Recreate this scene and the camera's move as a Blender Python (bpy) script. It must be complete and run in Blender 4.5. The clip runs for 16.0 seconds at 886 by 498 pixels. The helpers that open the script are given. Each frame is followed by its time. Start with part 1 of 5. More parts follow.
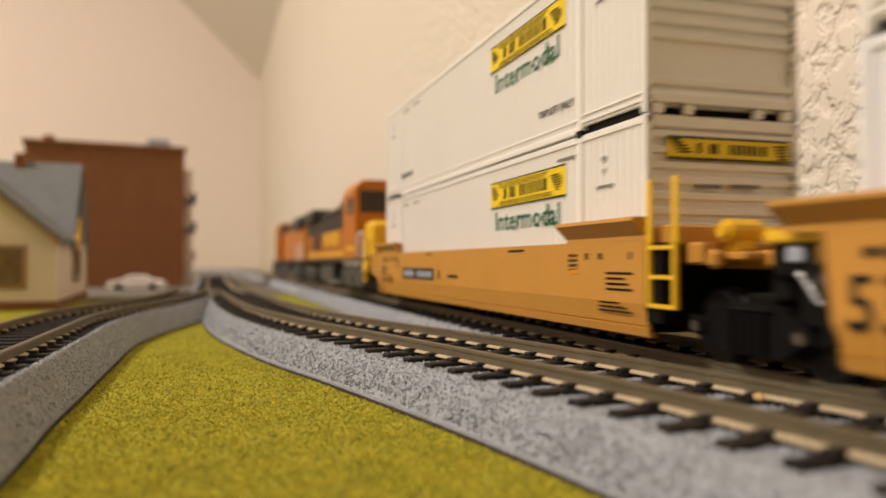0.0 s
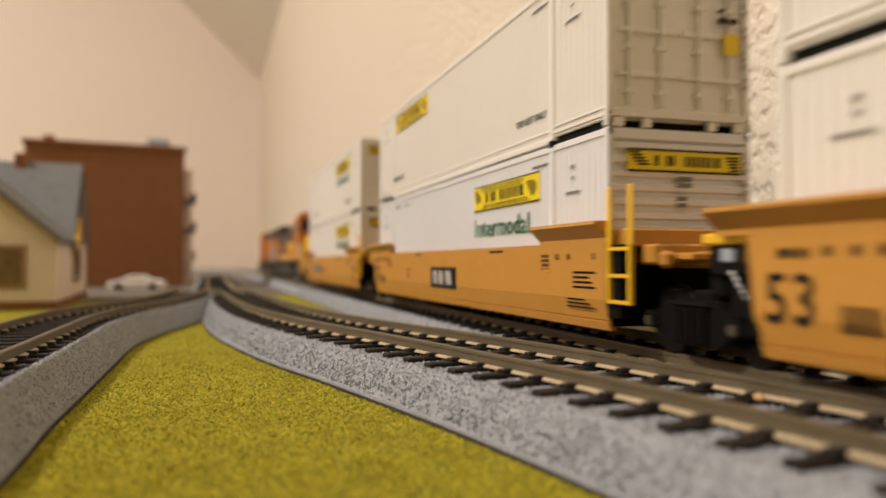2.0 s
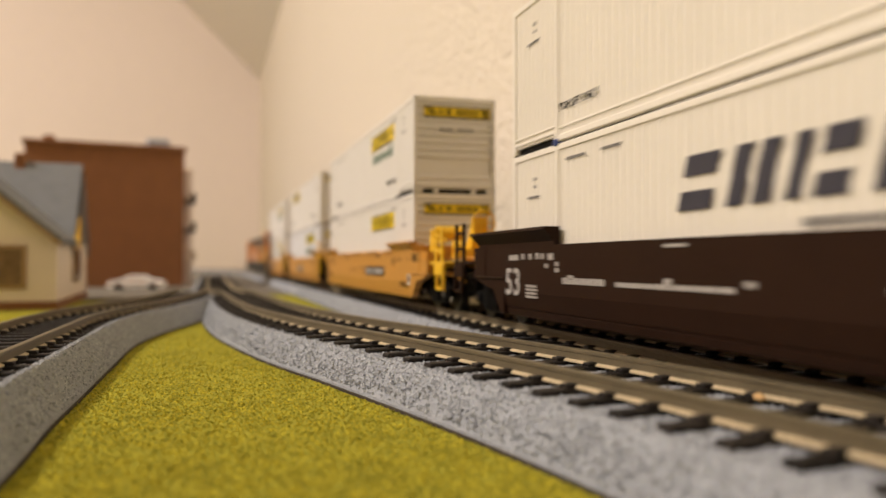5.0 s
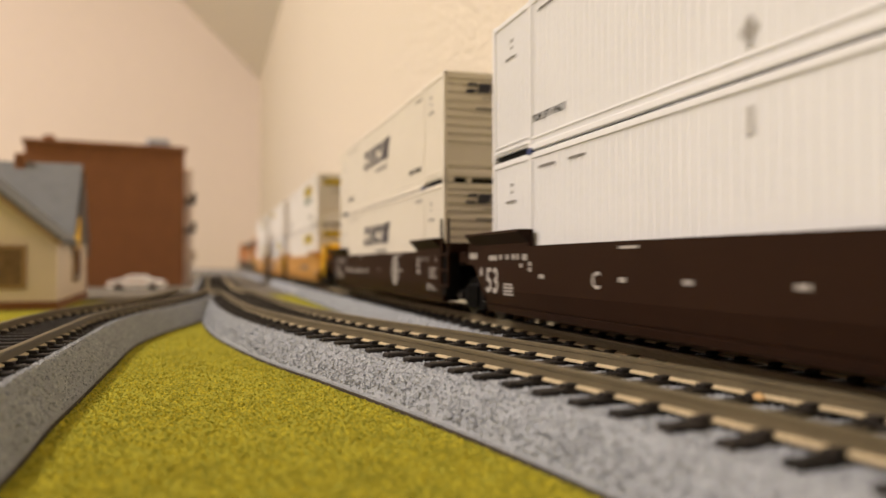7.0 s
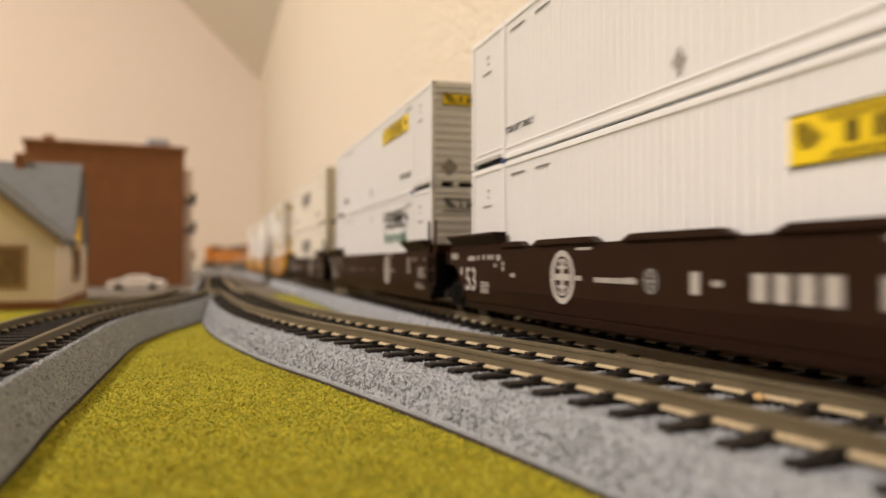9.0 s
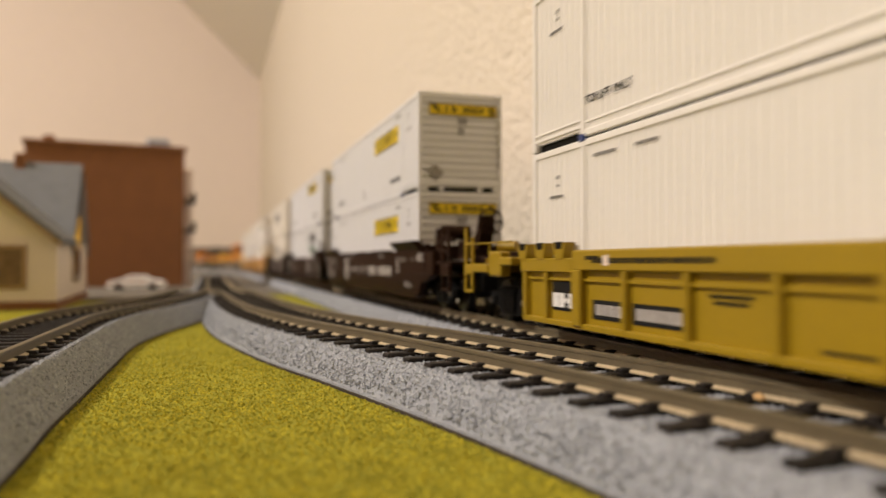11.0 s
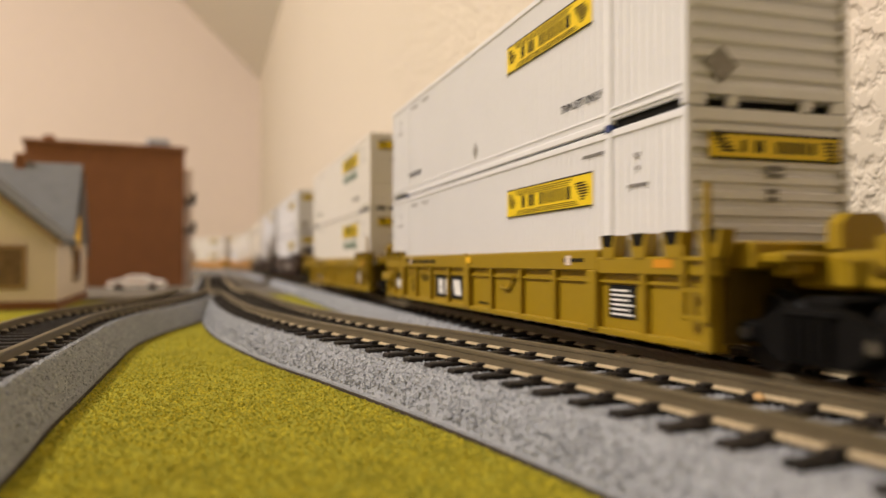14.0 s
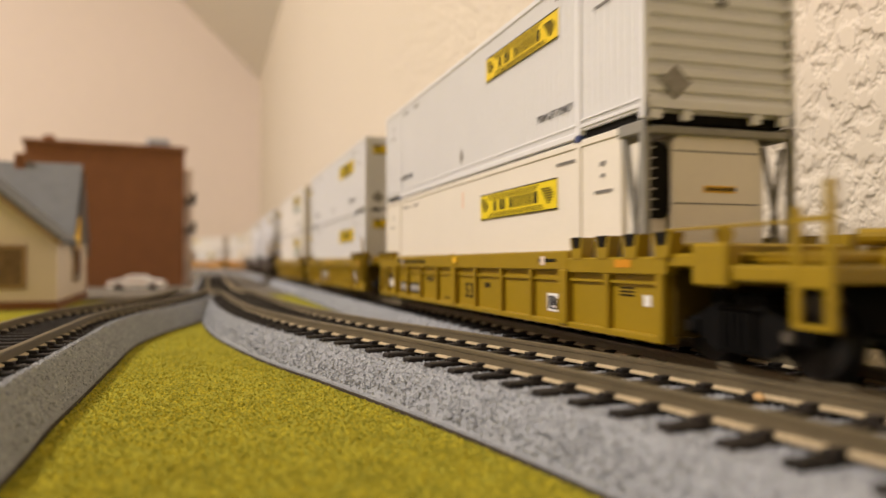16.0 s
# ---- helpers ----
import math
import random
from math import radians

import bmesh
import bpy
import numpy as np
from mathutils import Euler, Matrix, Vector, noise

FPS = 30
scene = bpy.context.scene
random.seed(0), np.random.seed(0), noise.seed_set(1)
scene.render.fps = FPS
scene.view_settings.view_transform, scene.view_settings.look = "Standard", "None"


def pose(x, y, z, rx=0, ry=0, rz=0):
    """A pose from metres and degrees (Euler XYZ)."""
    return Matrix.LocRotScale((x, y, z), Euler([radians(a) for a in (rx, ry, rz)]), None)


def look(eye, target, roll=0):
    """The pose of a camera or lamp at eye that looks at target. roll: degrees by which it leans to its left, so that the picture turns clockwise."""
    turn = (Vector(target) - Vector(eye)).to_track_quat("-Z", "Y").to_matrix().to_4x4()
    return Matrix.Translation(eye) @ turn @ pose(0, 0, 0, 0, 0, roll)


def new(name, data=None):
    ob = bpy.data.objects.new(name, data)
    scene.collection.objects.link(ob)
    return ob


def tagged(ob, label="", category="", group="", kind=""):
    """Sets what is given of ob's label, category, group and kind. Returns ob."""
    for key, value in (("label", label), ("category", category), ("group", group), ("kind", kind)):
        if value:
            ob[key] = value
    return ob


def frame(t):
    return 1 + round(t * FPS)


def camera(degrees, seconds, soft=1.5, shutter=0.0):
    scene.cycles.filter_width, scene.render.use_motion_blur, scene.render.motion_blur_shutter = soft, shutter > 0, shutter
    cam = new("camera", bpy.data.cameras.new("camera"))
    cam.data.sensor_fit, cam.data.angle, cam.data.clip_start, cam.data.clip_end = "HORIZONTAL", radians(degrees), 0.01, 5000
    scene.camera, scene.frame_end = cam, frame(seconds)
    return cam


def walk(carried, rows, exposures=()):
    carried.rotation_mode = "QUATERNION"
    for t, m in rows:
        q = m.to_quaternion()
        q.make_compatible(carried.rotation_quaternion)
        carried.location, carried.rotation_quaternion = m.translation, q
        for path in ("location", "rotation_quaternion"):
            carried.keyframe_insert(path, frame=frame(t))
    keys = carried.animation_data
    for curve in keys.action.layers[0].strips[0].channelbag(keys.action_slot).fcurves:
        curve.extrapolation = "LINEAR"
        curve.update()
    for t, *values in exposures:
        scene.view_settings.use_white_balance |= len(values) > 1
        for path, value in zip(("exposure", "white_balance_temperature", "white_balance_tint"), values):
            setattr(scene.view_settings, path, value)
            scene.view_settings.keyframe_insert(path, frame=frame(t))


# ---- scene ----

# camera: rests on the layout, 24.5 mm above the turf
EYE = 0.0245
cam = camera(60.57, 16.0, soft=1.5, shutter=0.5)
cam.data.dof.use_dof = True
cam.data.dof.focus_distance = 0.142
cam.data.dof.aperture_fstop = 15.2
walk(cam, [(0.0, pose(0, 0, EYE, 91.03, 0, 0)), (16.0, pose(0, 0, EYE, 91.03, 0, 0))], exposures=[(0.0, 0.0), (1.5, -0.06), (3.2, -0.07), (4.2, 0.0), (6.4, 0.05), (9.4, 0.06), (11.4, -0.04), (12.3, 0.0), (13.4, -0.04), (14.2, 0.0), (15.2, -0.05), (16.0, 0.0)])

# plan in metres: b to the right of the main line's heading, s along it
HEAD = -0.2998                      # the main line bears 17 degrees to the left
TURN = Matrix.Rotation(-HEAD, 4, "Z")
RAIL = 0.0098                       # top of the rails
MAIN_B = 0.0818
S0 = 0.1061
SPEED = 0.1197
WALL_B = 0.150
FAR_S = 2.40
CURVE_S, CURVE_R = 1.55, 0.70       # the main line bends left here


def plan(b, s, z=0.0):
    return TURN @ Vector((b, s, z))


# ---------------------------------------------------------------- light
world = bpy.data.worlds.new("room_air")
scene.world = world
world.use_nodes = True
world.node_tree.nodes["Background"].inputs[0].default_value = (1.0, 0.85, 0.68, 1)
world.node_tree.nodes["Background"].inputs[1].default_value = 0.05


def area_lamp(name, place, target, size, watts, colour):
    data = bpy.data.lights.new(name, "AREA")
    data.shape, data.size, data.energy, data.color = "DISK", size, watts, colour
    ob = new(name, data)
    ob.matrix_world = look(place, target)
    return ob


LAMP_AT = plan(-1.70, 0.38, 1.75)
area_lamp("ceiling_lamp_light", LAMP_AT, (LAMP_AT.x, LAMP_AT.y, 0), 0.32, 84.0, (1.0, 0.91, 0.84))

# ---------------------------------------------------------------- materials


def mat(name, colour, rough=0.6, metal=0.0, vary=0.12, scale=400.0, fine=3000.0, bump=0.15, dist=0.0002, per="", second=None, spec=0.4, each=0.9, patch=0.5):
    """A surface with variation at two scales; scales are cycles per metre."""
    m = bpy.data.materials.new(name)
    m.use_nodes = True
    nt = m.node_tree
    bs = nt.nodes["Principled BSDF"]
    bs.inputs["Roughness"].default_value, bs.inputs["Metallic"].default_value = rough, metal
    bs.inputs["Specular IOR Level"].default_value = spec
    tc = nt.nodes.new("ShaderNodeTexCoord")
    n1, n2 = nt.nodes.new("ShaderNodeTexNoise"), nt.nodes.new("ShaderNodeTexNoise")
    n1.inputs["Scale"].default_value, n2.inputs["Scale"].default_value = scale, fine
    n1.inputs["Detail"].default_value, n2.inputs["Detail"].default_value = 4, 3
    for n in (n1, n2):
        nt.links.new(tc.outputs["Object"], n.inputs["Vector"])
    ramp = nt.nodes.new("ShaderNodeValToRGB")
    lo = [c * (1 - vary) for c in colour]
    hi = [min(1.0, c * (1 + vary)) for c in colour] if second is None else second
    ramp.color_ramp.elements[0].color, ramp.color_ramp.elements[1].color = (*lo, 1), (*hi, 1)
    ramp.color_ramp.elements[0].position, ramp.color_ramp.elements[1].position = 0.3, 0.7
    mixv = nt.nodes.new("ShaderNodeMath")
    mixv.operation = "MULTIPLY_ADD"
    nt.links.new(n2.outputs["Fac"], mixv.inputs[0])
    mixv.inputs[1].default_value = 0.5
    half = nt.nodes.new("ShaderNodeMath")
    half.operation = "MULTIPLY"
    half.inputs[1].default_value = 0.5
    nt.links.new(n1.outputs["Fac"], half.inputs[0])
    nt.links.new(half.outputs[0], mixv.inputs[2])
    source = mixv.outputs[0]
    if per:
        rnd = nt.nodes.new("ShaderNodeNewGeometry" if per == "island" else "ShaderNodeObjectInfo")
        blend = nt.nodes.new("ShaderNodeMath")
        blend.operation = "MULTIPLY_ADD"
        blend.inputs[1].default_value = each
        nt.links.new(rnd.outputs["Random Per Island" if per == "island" else "Random"], blend.inputs[0])
        sub = nt.nodes.new("ShaderNodeMath")
        sub.operation = "MULTIPLY_ADD"
        sub.inputs[1].default_value, sub.inputs[2].default_value = patch, 0.5 - 0.5 * (each + patch)
        nt.links.new(source, sub.inputs[0])
        nt.links.new(sub.outputs[0], blend.inputs[2])
        source = blend.outputs[0]
    nt.links.new(source, ramp.inputs[0])
    nt.links.new(ramp.outputs[0], bs.inputs["Base Color"])
    if bump:
        b = nt.nodes.new("ShaderNodeBump")
        b.inputs["Strength"].default_value, b.inputs["Distance"].default_value = bump, dist
        nt.links.new(n2.outputs["Fac"], b.inputs["Height"])
        nt.links.new(b.outputs[0], bs.inputs["Normal"])
    return m


M_WALL = mat("wall_paint", (0.80, 0.69, 0.62), 0.75, vary=0.02, scale=3, fine=30, bump=0.1, dist=0.0005)
M_TEXT_WALL = mat("textured_wall_paint", (0.71, 0.635, 0.525), 0.6, vary=0.02, scale=5, fine=150, bump=0.9, dist=0.004)
nt = M_TEXT_WALL.node_tree
for n in [n for n in nt.nodes if n.type == "BUMP"]:
    tex, tone = nt.nodes.new("ShaderNodeTexNoise"), nt.nodes.new("ShaderNodeMapRange")
    tex.inputs["Scale"].default_value, tex.inputs["Detail"].default_value, tex.inputs["Distortion"].default_value = 215, 2.5, 0.15
    tex.inputs["Roughness"].default_value = 0.5
    tone.interpolation_type = "SMOOTHSTEP"
    tone.inputs["From Min"].default_value, tone.inputs["From Max"].default_value = 0.32, 0.58
    nt.links.new(next(c for c in nt.nodes if c.type == "TEX_COORD").outputs["Object"], tex.inputs["Vector"])
    nt.links.new(tex.outputs["Fac"], tone.inputs["Value"])
    nt.links.new(tone.outputs["Result"], n.inputs["Height"])
    n.inputs["Strength"].default_value, n.inputs["Distance"].default_value = 0.65, 0.0014
M_CEIL = mat("ceiling_paint", (0.80, 0.75, 0.70), 0.8, vary=0.02, scale=3, fine=60, bump=0.1, dist=0.001)
# the floor is out of view; its pale tone is for bounced light
M_FLOOR = mat("floor_bounce", (0.52, 0.45, 0.36), 0.9, vary=0.12, scale=6, fine=260, bump=0.4, dist=0.003)
M_TURF = mat("turf", (0.29, 0.265, 0.028), 0.95, vary=0.30, scale=90, fine=1300, bump=0.8, dist=0.0006, spec=0.1)
M_GRAIN = mat("turf_grain", (0.285, 0.275, 0.030), 0.95, vary=0.22, scale=240, fine=900, per="island", second=(0.56, 0.455, 0.038), bump=0, spec=0.1, each=0.75, patch=1.5)
M_GRAIN.node_tree.nodes["Color Ramp"].color_ramp.elements[1].position = 0.85
M_BALLAST = mat("ballast", (0.31, 0.322, 0.346), 0.9, vary=0.2, scale=200, fine=1800, bump=1.0, dist=0.0006, spec=0.2)
M_STONE = mat("ballast_grain", (0.325, 0.340, 0.368), 0.75, vary=0.22, per="island", second=(0.47, 0.489, 0.525), bump=0, spec=0.3)
# dark colour standing in for the shadow at the roadbed's foot
M_EDGE_SHADE = mat("edge_shade", (0.055, 0.045, 0.032), 0.9, vary=0.3, spec=0.1)
M_TIE = mat("tie_plastic", (0.016, 0.0125, 0.010), 0.6, vary=0.3, per="object", bump=0.3, spec=0.2)
M_RAIL = mat("weathered_rail", (0.145, 0.117, 0.070), 0.5, metal=0.3, vary=0.25, scale=150, fine=2500, bump=0.2)
M_FOOT = mat("bare_rail_foot", (0.62, 0.50, 0.32), 0.45, metal=0.2, vary=0.15, scale=300, fine=2500)
M_DIRT = mat("rubble", (0.155, 0.135, 0.108), 0.95, vary=0.5, scale=150, fine=900, bump=0.8, dist=0.001, spec=0.1)
M_ROAD = mat("road", (0.15, 0.132, 0.105), 0.9, vary=0.15, scale=40, fine=900)
M_WHITE = mat("container_white", (0.715, 0.715, 0.732), 0.38, vary=0.03, scale=60, fine=900, bump=0.04)
M_WARM = mat("container_warm_white", (0.755, 0.725, 0.68), 0.40, vary=0.03, scale=60, fine=900, bump=0.04)
M_CREAM = mat("container_cream", (0.755, 0.705, 0.62), 0.40, vary=0.03, scale=60, fine=900, bump=0.04)
M_ORANGE = mat("car_orange", (0.51, 0.248, 0.044), 0.42, vary=0.06, scale=80, fine=900, bump=0.06)
M_BROWN = mat("car_brown", (0.023, 0.0108, 0.0063), 0.5, vary=0.12, scale=80, fine=900, bump=0.06)
for m in (M_BROWN,):
    m.node_tree.nodes["Principled BSDF"].inputs["Specular IOR Level"].default_value = 0.06
# darker gold: the shade on the car ends put into the colour
M_GOLD_SHADE = mat("gold_shade", (0.075, 0.050, 0.008), 0.7, vary=0.4, scale=120, spec=0.1)
M_GOLD = mat("car_gold", (0.295, 0.192, 0.006), 0.42, vary=0.07, scale=80, fine=900, bump=0.06)
M_YELLOW = mat("safety_yellow", (0.78, 0.46, 0.02), 0.45, vary=0.06)
M_LEMON = mat("lemon_yellow", (0.78, 0.60, 0.008), 0.45, vary=0.03)
M_LOGO = mat("logo_yellow", (0.78, 0.56, 0.006), 0.45, vary=0.03)
M_BLACK = mat("black_plastic", (0.006, 0.0055, 0.005), 0.65, vary=0.3, spec=0.08)
M_INK = mat("black_print", (0.012, 0.012, 0.012), 0.6, vary=0.1, bump=0, spec=0.12)
M_GREEN = mat("green_print", (0.011, 0.115, 0.052), 0.5, vary=0.1, bump=0)
M_PRINT = mat("white_print", (0.78, 0.77, 0.74), 0.5, vary=0.05, bump=0)
M_DULL = mat("dull_white_print", (0.42, 0.39, 0.36), 0.55, vary=0.2, scale=500, bump=0)
M_FADED = mat("worn_grey_print", (0.26, 0.245, 0.225), 0.55, vary=0.35, scale=900, bump=0)
M_SILVER = mat("faded_grey_print", (0.40, 0.38, 0.35), 0.55, vary=0.15, bump=0)
M_GREY = mat("grey_print", (0.20, 0.19, 0.18), 0.5, vary=0.1, bump=0)
M_NAVY = mat("navy_print", (0.035, 0.035, 0.05), 0.5, vary=0.1, bump=0)
# near-black; on openings and guide pockets it stands in for their shade
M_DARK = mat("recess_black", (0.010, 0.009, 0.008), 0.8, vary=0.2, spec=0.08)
M_WHEEL = mat("oiled_wheel", (0.014, 0.013, 0.012), 0.32, metal=0.3, vary=0.3, spec=0.5)
M_STEEL = mat("bright_steel", (0.30, 0.29, 0.27), 0.35, metal=1.0, vary=0.1)
M_LOCO = mat("loco_orange", (0.47, 0.150, 0.008), 0.42, vary=0.08, scale=60)
M_LOCO_DK = mat("loco_dark", (0.03, 0.025, 0.022), 0.45, vary=0.2, scale=60)
M_LOCO_GRY = mat("loco_grey", (0.066, 0.062, 0.052), 0.6, vary=0.15, scale=60)
M_BRICK = mat("brown_brick", (0.215, 0.086, 0.029), 0.75, vary=0.12, scale=60, fine=700)
M_HOUSE = mat("cream_clapboard", (0.81, 0.71, 0.585), 0.6, vary=0.05, scale=60, fine=600)
M_ROOF = mat("grey_shingle", (0.155, 0.16, 0.165), 0.8, vary=0.15, scale=120, fine=800)
M_TRIM = mat("tan_trim", (0.34, 0.22, 0.10), 0.6)
M_GLASS = mat("dark_window", (0.05, 0.04, 0.035), 0.15, vary=0.2, bump=0)
M_AMBER = mat("amber_window", (0.17, 0.105, 0.05), 0.25, vary=0.5, scale=160, fine=500, bump=0)
M_FRAME = mat("dull_grey_frame", (0.25, 0.24, 0.215), 0.55, vary=0.15)
M_BLUEGREY = mat("blue_grey", (0.33, 0.36, 0.42), 0.6, vary=0.15)
M_PALE = mat("pale_pink_print", (0.72, 0.60, 0.52), 0.5, vary=0.05, bump=0)
M_CLIP = mat("blue_clip", (0.03, 0.05, 0.16), 0.5)
M_PINK = mat("pale_orange_mark", (0.78, 0.55, 0.42), 0.5, vary=0.1, bump=0)
M_TAN = mat("tan_crumb", (0.70, 0.45, 0.20), 0.8, vary=0.2, fine=4000)
M_REFLECT = mat("reflector_orange", (0.60, 0.25, 0.012), 0.4, vary=0.05, bump=0)
M_LAMP = bpy.data.materials.new("lamp_diffuser")
M_LAMP.use_nodes = True
M_LAMP.node_tree.nodes["Principled BSDF"].inputs["Emission Color"].default_value = (1, 0.86, 0.7, 1)
M_LAMP.node_tree.nodes["Principled BSDF"].inputs["Emission Strength"].default_value = 4.0

# ---------------------------------------------------------------- mesh helpers


def add_box(bm, x0, x1, y0, y1, z0, z1, bevel=0.0):
    v = [bm.verts.new((x, y, z)) for z in (z0, z1) for x, y in ((x0, y0), (x1, y0), (x1, y1), (x0, y1))]
    faces = [bm.faces.new([v[i] for i in q]) for q in ((3, 2, 1, 0), (4, 5, 6, 7), (0, 1, 5, 4), (1, 2, 6, 5), (2, 3, 7, 6), (3, 0, 4, 7))]
    if bevel:
        edges = list({e for f in faces for e in f.edges})
        bmesh.ops.bevel(bm, geom=edges, offset=bevel, segments=1, affect="EDGES", clamp_overlap=True)
    return v


def add_prism(bm, outline, axis, a, c):
    """An outline of 2D points swept from a to c along axis 0 (x: points are y, z), 1 (y: x, z) or 2 (z: x, y)."""
    def at(p, d):
        return ((d, p[0], p[1]), (p[0], d, p[1]), (p[0], p[1], d))[axis]
    lo = [bm.verts.new(at(p, a)) for p in outline]
    hi = [bm.verts.new(at(p, c)) for p in outline]
    n = len(outline)
    bm.faces.new(lo), bm.faces.new(hi[::-1])
    for i in range(n):
        bm.faces.new((lo[i], hi[i], hi[(i + 1) % n], lo[(i + 1) % n]))


def add_rod(bm, p, q, r, sides=8):
    p, q = Vector(p), Vector(q)
    rot = (q - p).to_track_quat("Z", "Y").to_matrix()
    ring = [rot @ Vector((r * math.cos(2 * math.pi * i / sides), r * math.sin(2 * math.pi * i / sides), 0)) for i in range(sides)]
    lo, hi = [bm.verts.new(p + w) for w in ring], [bm.verts.new(q + w) for w in ring]
    bm.faces.new(lo[::-1]), bm.faces.new(hi)
    for i in range(sides):
        bm.faces.new((lo[i], lo[(i + 1) % sides], hi[(i + 1) % sides], hi[i]))


def mesh_from(name, bm, material):
    bmesh.ops.recalc_face_normals(bm, faces=bm.faces[:])
    me = bpy.data.meshes.new(name)
    bm.to_mesh(me)
    bm.free()
    me.materials.append(material)
    return me


def part(name, bm, material, parent, label=""):
    ob = new(name, mesh_from(name, bm, material) if isinstance(bm, bmesh.types.BMesh) else bm)
    ob.parent = parent
    return tagged(ob, label)


def thing(name, label, category, group="", kind="", m=None):
    ob = tagged(new(name), label, category, group, kind)
    ob.empty_display_size = 0.01
    if m is not None:
        ob.matrix_basis = m
    return ob


def solid(name, bm, material, label="", category="", group="", kind="", m=None):
    ob = tagged(new(name, mesh_from(name, bm, material)), label, category, group, kind)
    if m is not None:
        ob.matrix_basis = m
    return ob


LETTERS = {}


def letters(text, material, height):
    """A flat raised mesh of letters with cap height given, centred, in the xy plane."""
    key = (text, material.name, height)
    if key not in LETTERS:
        cu = bpy.data.curves.new("lettering", "FONT")
        cu.body, cu.size, cu.extrude, cu.align_x, cu.align_y = text, height / 0.69, 0.00004, "CENTER", "CENTER"
        cu.resolution_u = 2
        cu.offset, cu.space_character = height * 0.02, 1.06
        ob = bpy.data.objects.new("lettering", cu)
        me = bpy.data.meshes.new_from_object(ob)
        bpy.data.objects.remove(ob)
        me.materials.clear()
        me.materials.append(material)
        LETTERS[key] = me
    return LETTERS[key]


def write(text, material, height, parent, x, y, z, facing="side"):
    """Letters on a thing's left side (+y) or on its rear end (-x)."""
    ob = new("lettering", letters(text, material, height))
    ob.parent = parent
    ob.matrix_basis = pose(x, y, z, 90, 0, 180) if facing == "side" else pose(x, y, z, 90, 0, -90)
    return ob


def side_plate(name, rects, material, parent, y, depth=0.0001, label=""):
    """Thin plates on the left side: rectangles of x0, x1, z0, z1."""
    bm = bmesh.new()
    for x0, x1, z0, z1 in rects:
        add_box(bm, min(x0, x1), max(x0, x1), y, y + depth, z0, z1)
    return part(name, bm, material, parent, label)


def end_plate(name, rects, material, parent, x, depth=0.0001, label=""):
    """Thin plates on the rear end: rectangles of y0, y1, z0, z1."""
    bm = bmesh.new()
    for y0, y1, z0, z1 in rects:
        add_box(bm, x - depth, x, min(y0, y1), max(y0, y1), z0, z1)
    return part(name, bm, material, parent, label)


# ---------------------------------------------------------------- the room
def flat(name, b0, b1, s0, s1, z0, z1, material, label, category, kind="structure"):
    bm = bmesh.new()
    add_box(bm, b0, b1, s0, s1, z0, z1)
    return solid(name, bm, material, label, category, "", kind, TURN)


KNEE = 0.59
flat("wall_right", WALL_B, WALL_B + 0.1, -2.6, FAR_S + 0.1, -1.0, KNEE, M_TEXT_WALL, "cream wall with knobbly sprayed texture beside the track", "wall")
flat("wall_far", -3.2, WALL_B, FAR_S, FAR_S + 0.1, -1.0, 2.0, M_WALL, "pale cream painted gable wall", "wall")
# left wall, back wall and floor are unseen, added to bounce light
flat("wall_left", -3.3, -3.2, -2.6, FAR_S + 0.1, -1.0, 2.0, M_WALL, "unseen pale cream wall that bounces light", "wall")
flat("wall_back", -3.2, WALL_B, -2.6, -2.5, -1.0, 2.0, M_WALL, "unseen pale cream wall that bounces light", "wall")
flat("floor", -3.2, WALL_B, -2.5, FAR_S, -1.1, -1.0, M_FLOOR, "unseen beige floor, pale to bounce light", "floor")
bm = bmesh.new()
TOP = 1.90
rise = TOP - KNEE
add_prism(bm, [(WALL_B + 0.1, KNEE - 0.1 * 0.95), (WALL_B, KNEE), (WALL_B - rise / 0.95, TOP), (-3.3, TOP), (-3.3, TOP + 0.1), (WALL_B - rise / 0.95 + 0.05, TOP + 0.1), (WALL_B + 0.1, KNEE + 0.05)], 1, -2.6, FAR_S + 0.1)
solid("ceiling", bm, M_CEIL, "white sloping attic ceiling in shade", "ceiling", "", "structure", TURN)
lamp = thing("ceiling_lamp", "round white flush ceiling lamp, lit", "lamp", m=Matrix.Translation((LAMP_AT.x, LAMP_AT.y, TOP)))
bm = bmesh.new()
bmesh.ops.create_cone(bm, cap_ends=True, segments=32, radius1=0.16, radius2=0.19, depth=0.05, matrix=Matrix.Translation((0, 0, -0.025)))
part("shade", bm, M_LAMP, lamp)

# ---------------------------------------------------------------- ground
bm = bmesh.new()
add_box(bm, -1.5, WALL_B - 0.001, -2.49, FAR_S - 0.001, -0.04, 0.0)
solid("ground", bm, M_TURF, "yellow-green flocked turf on the layout board", "ground", "", "structure", TURN)


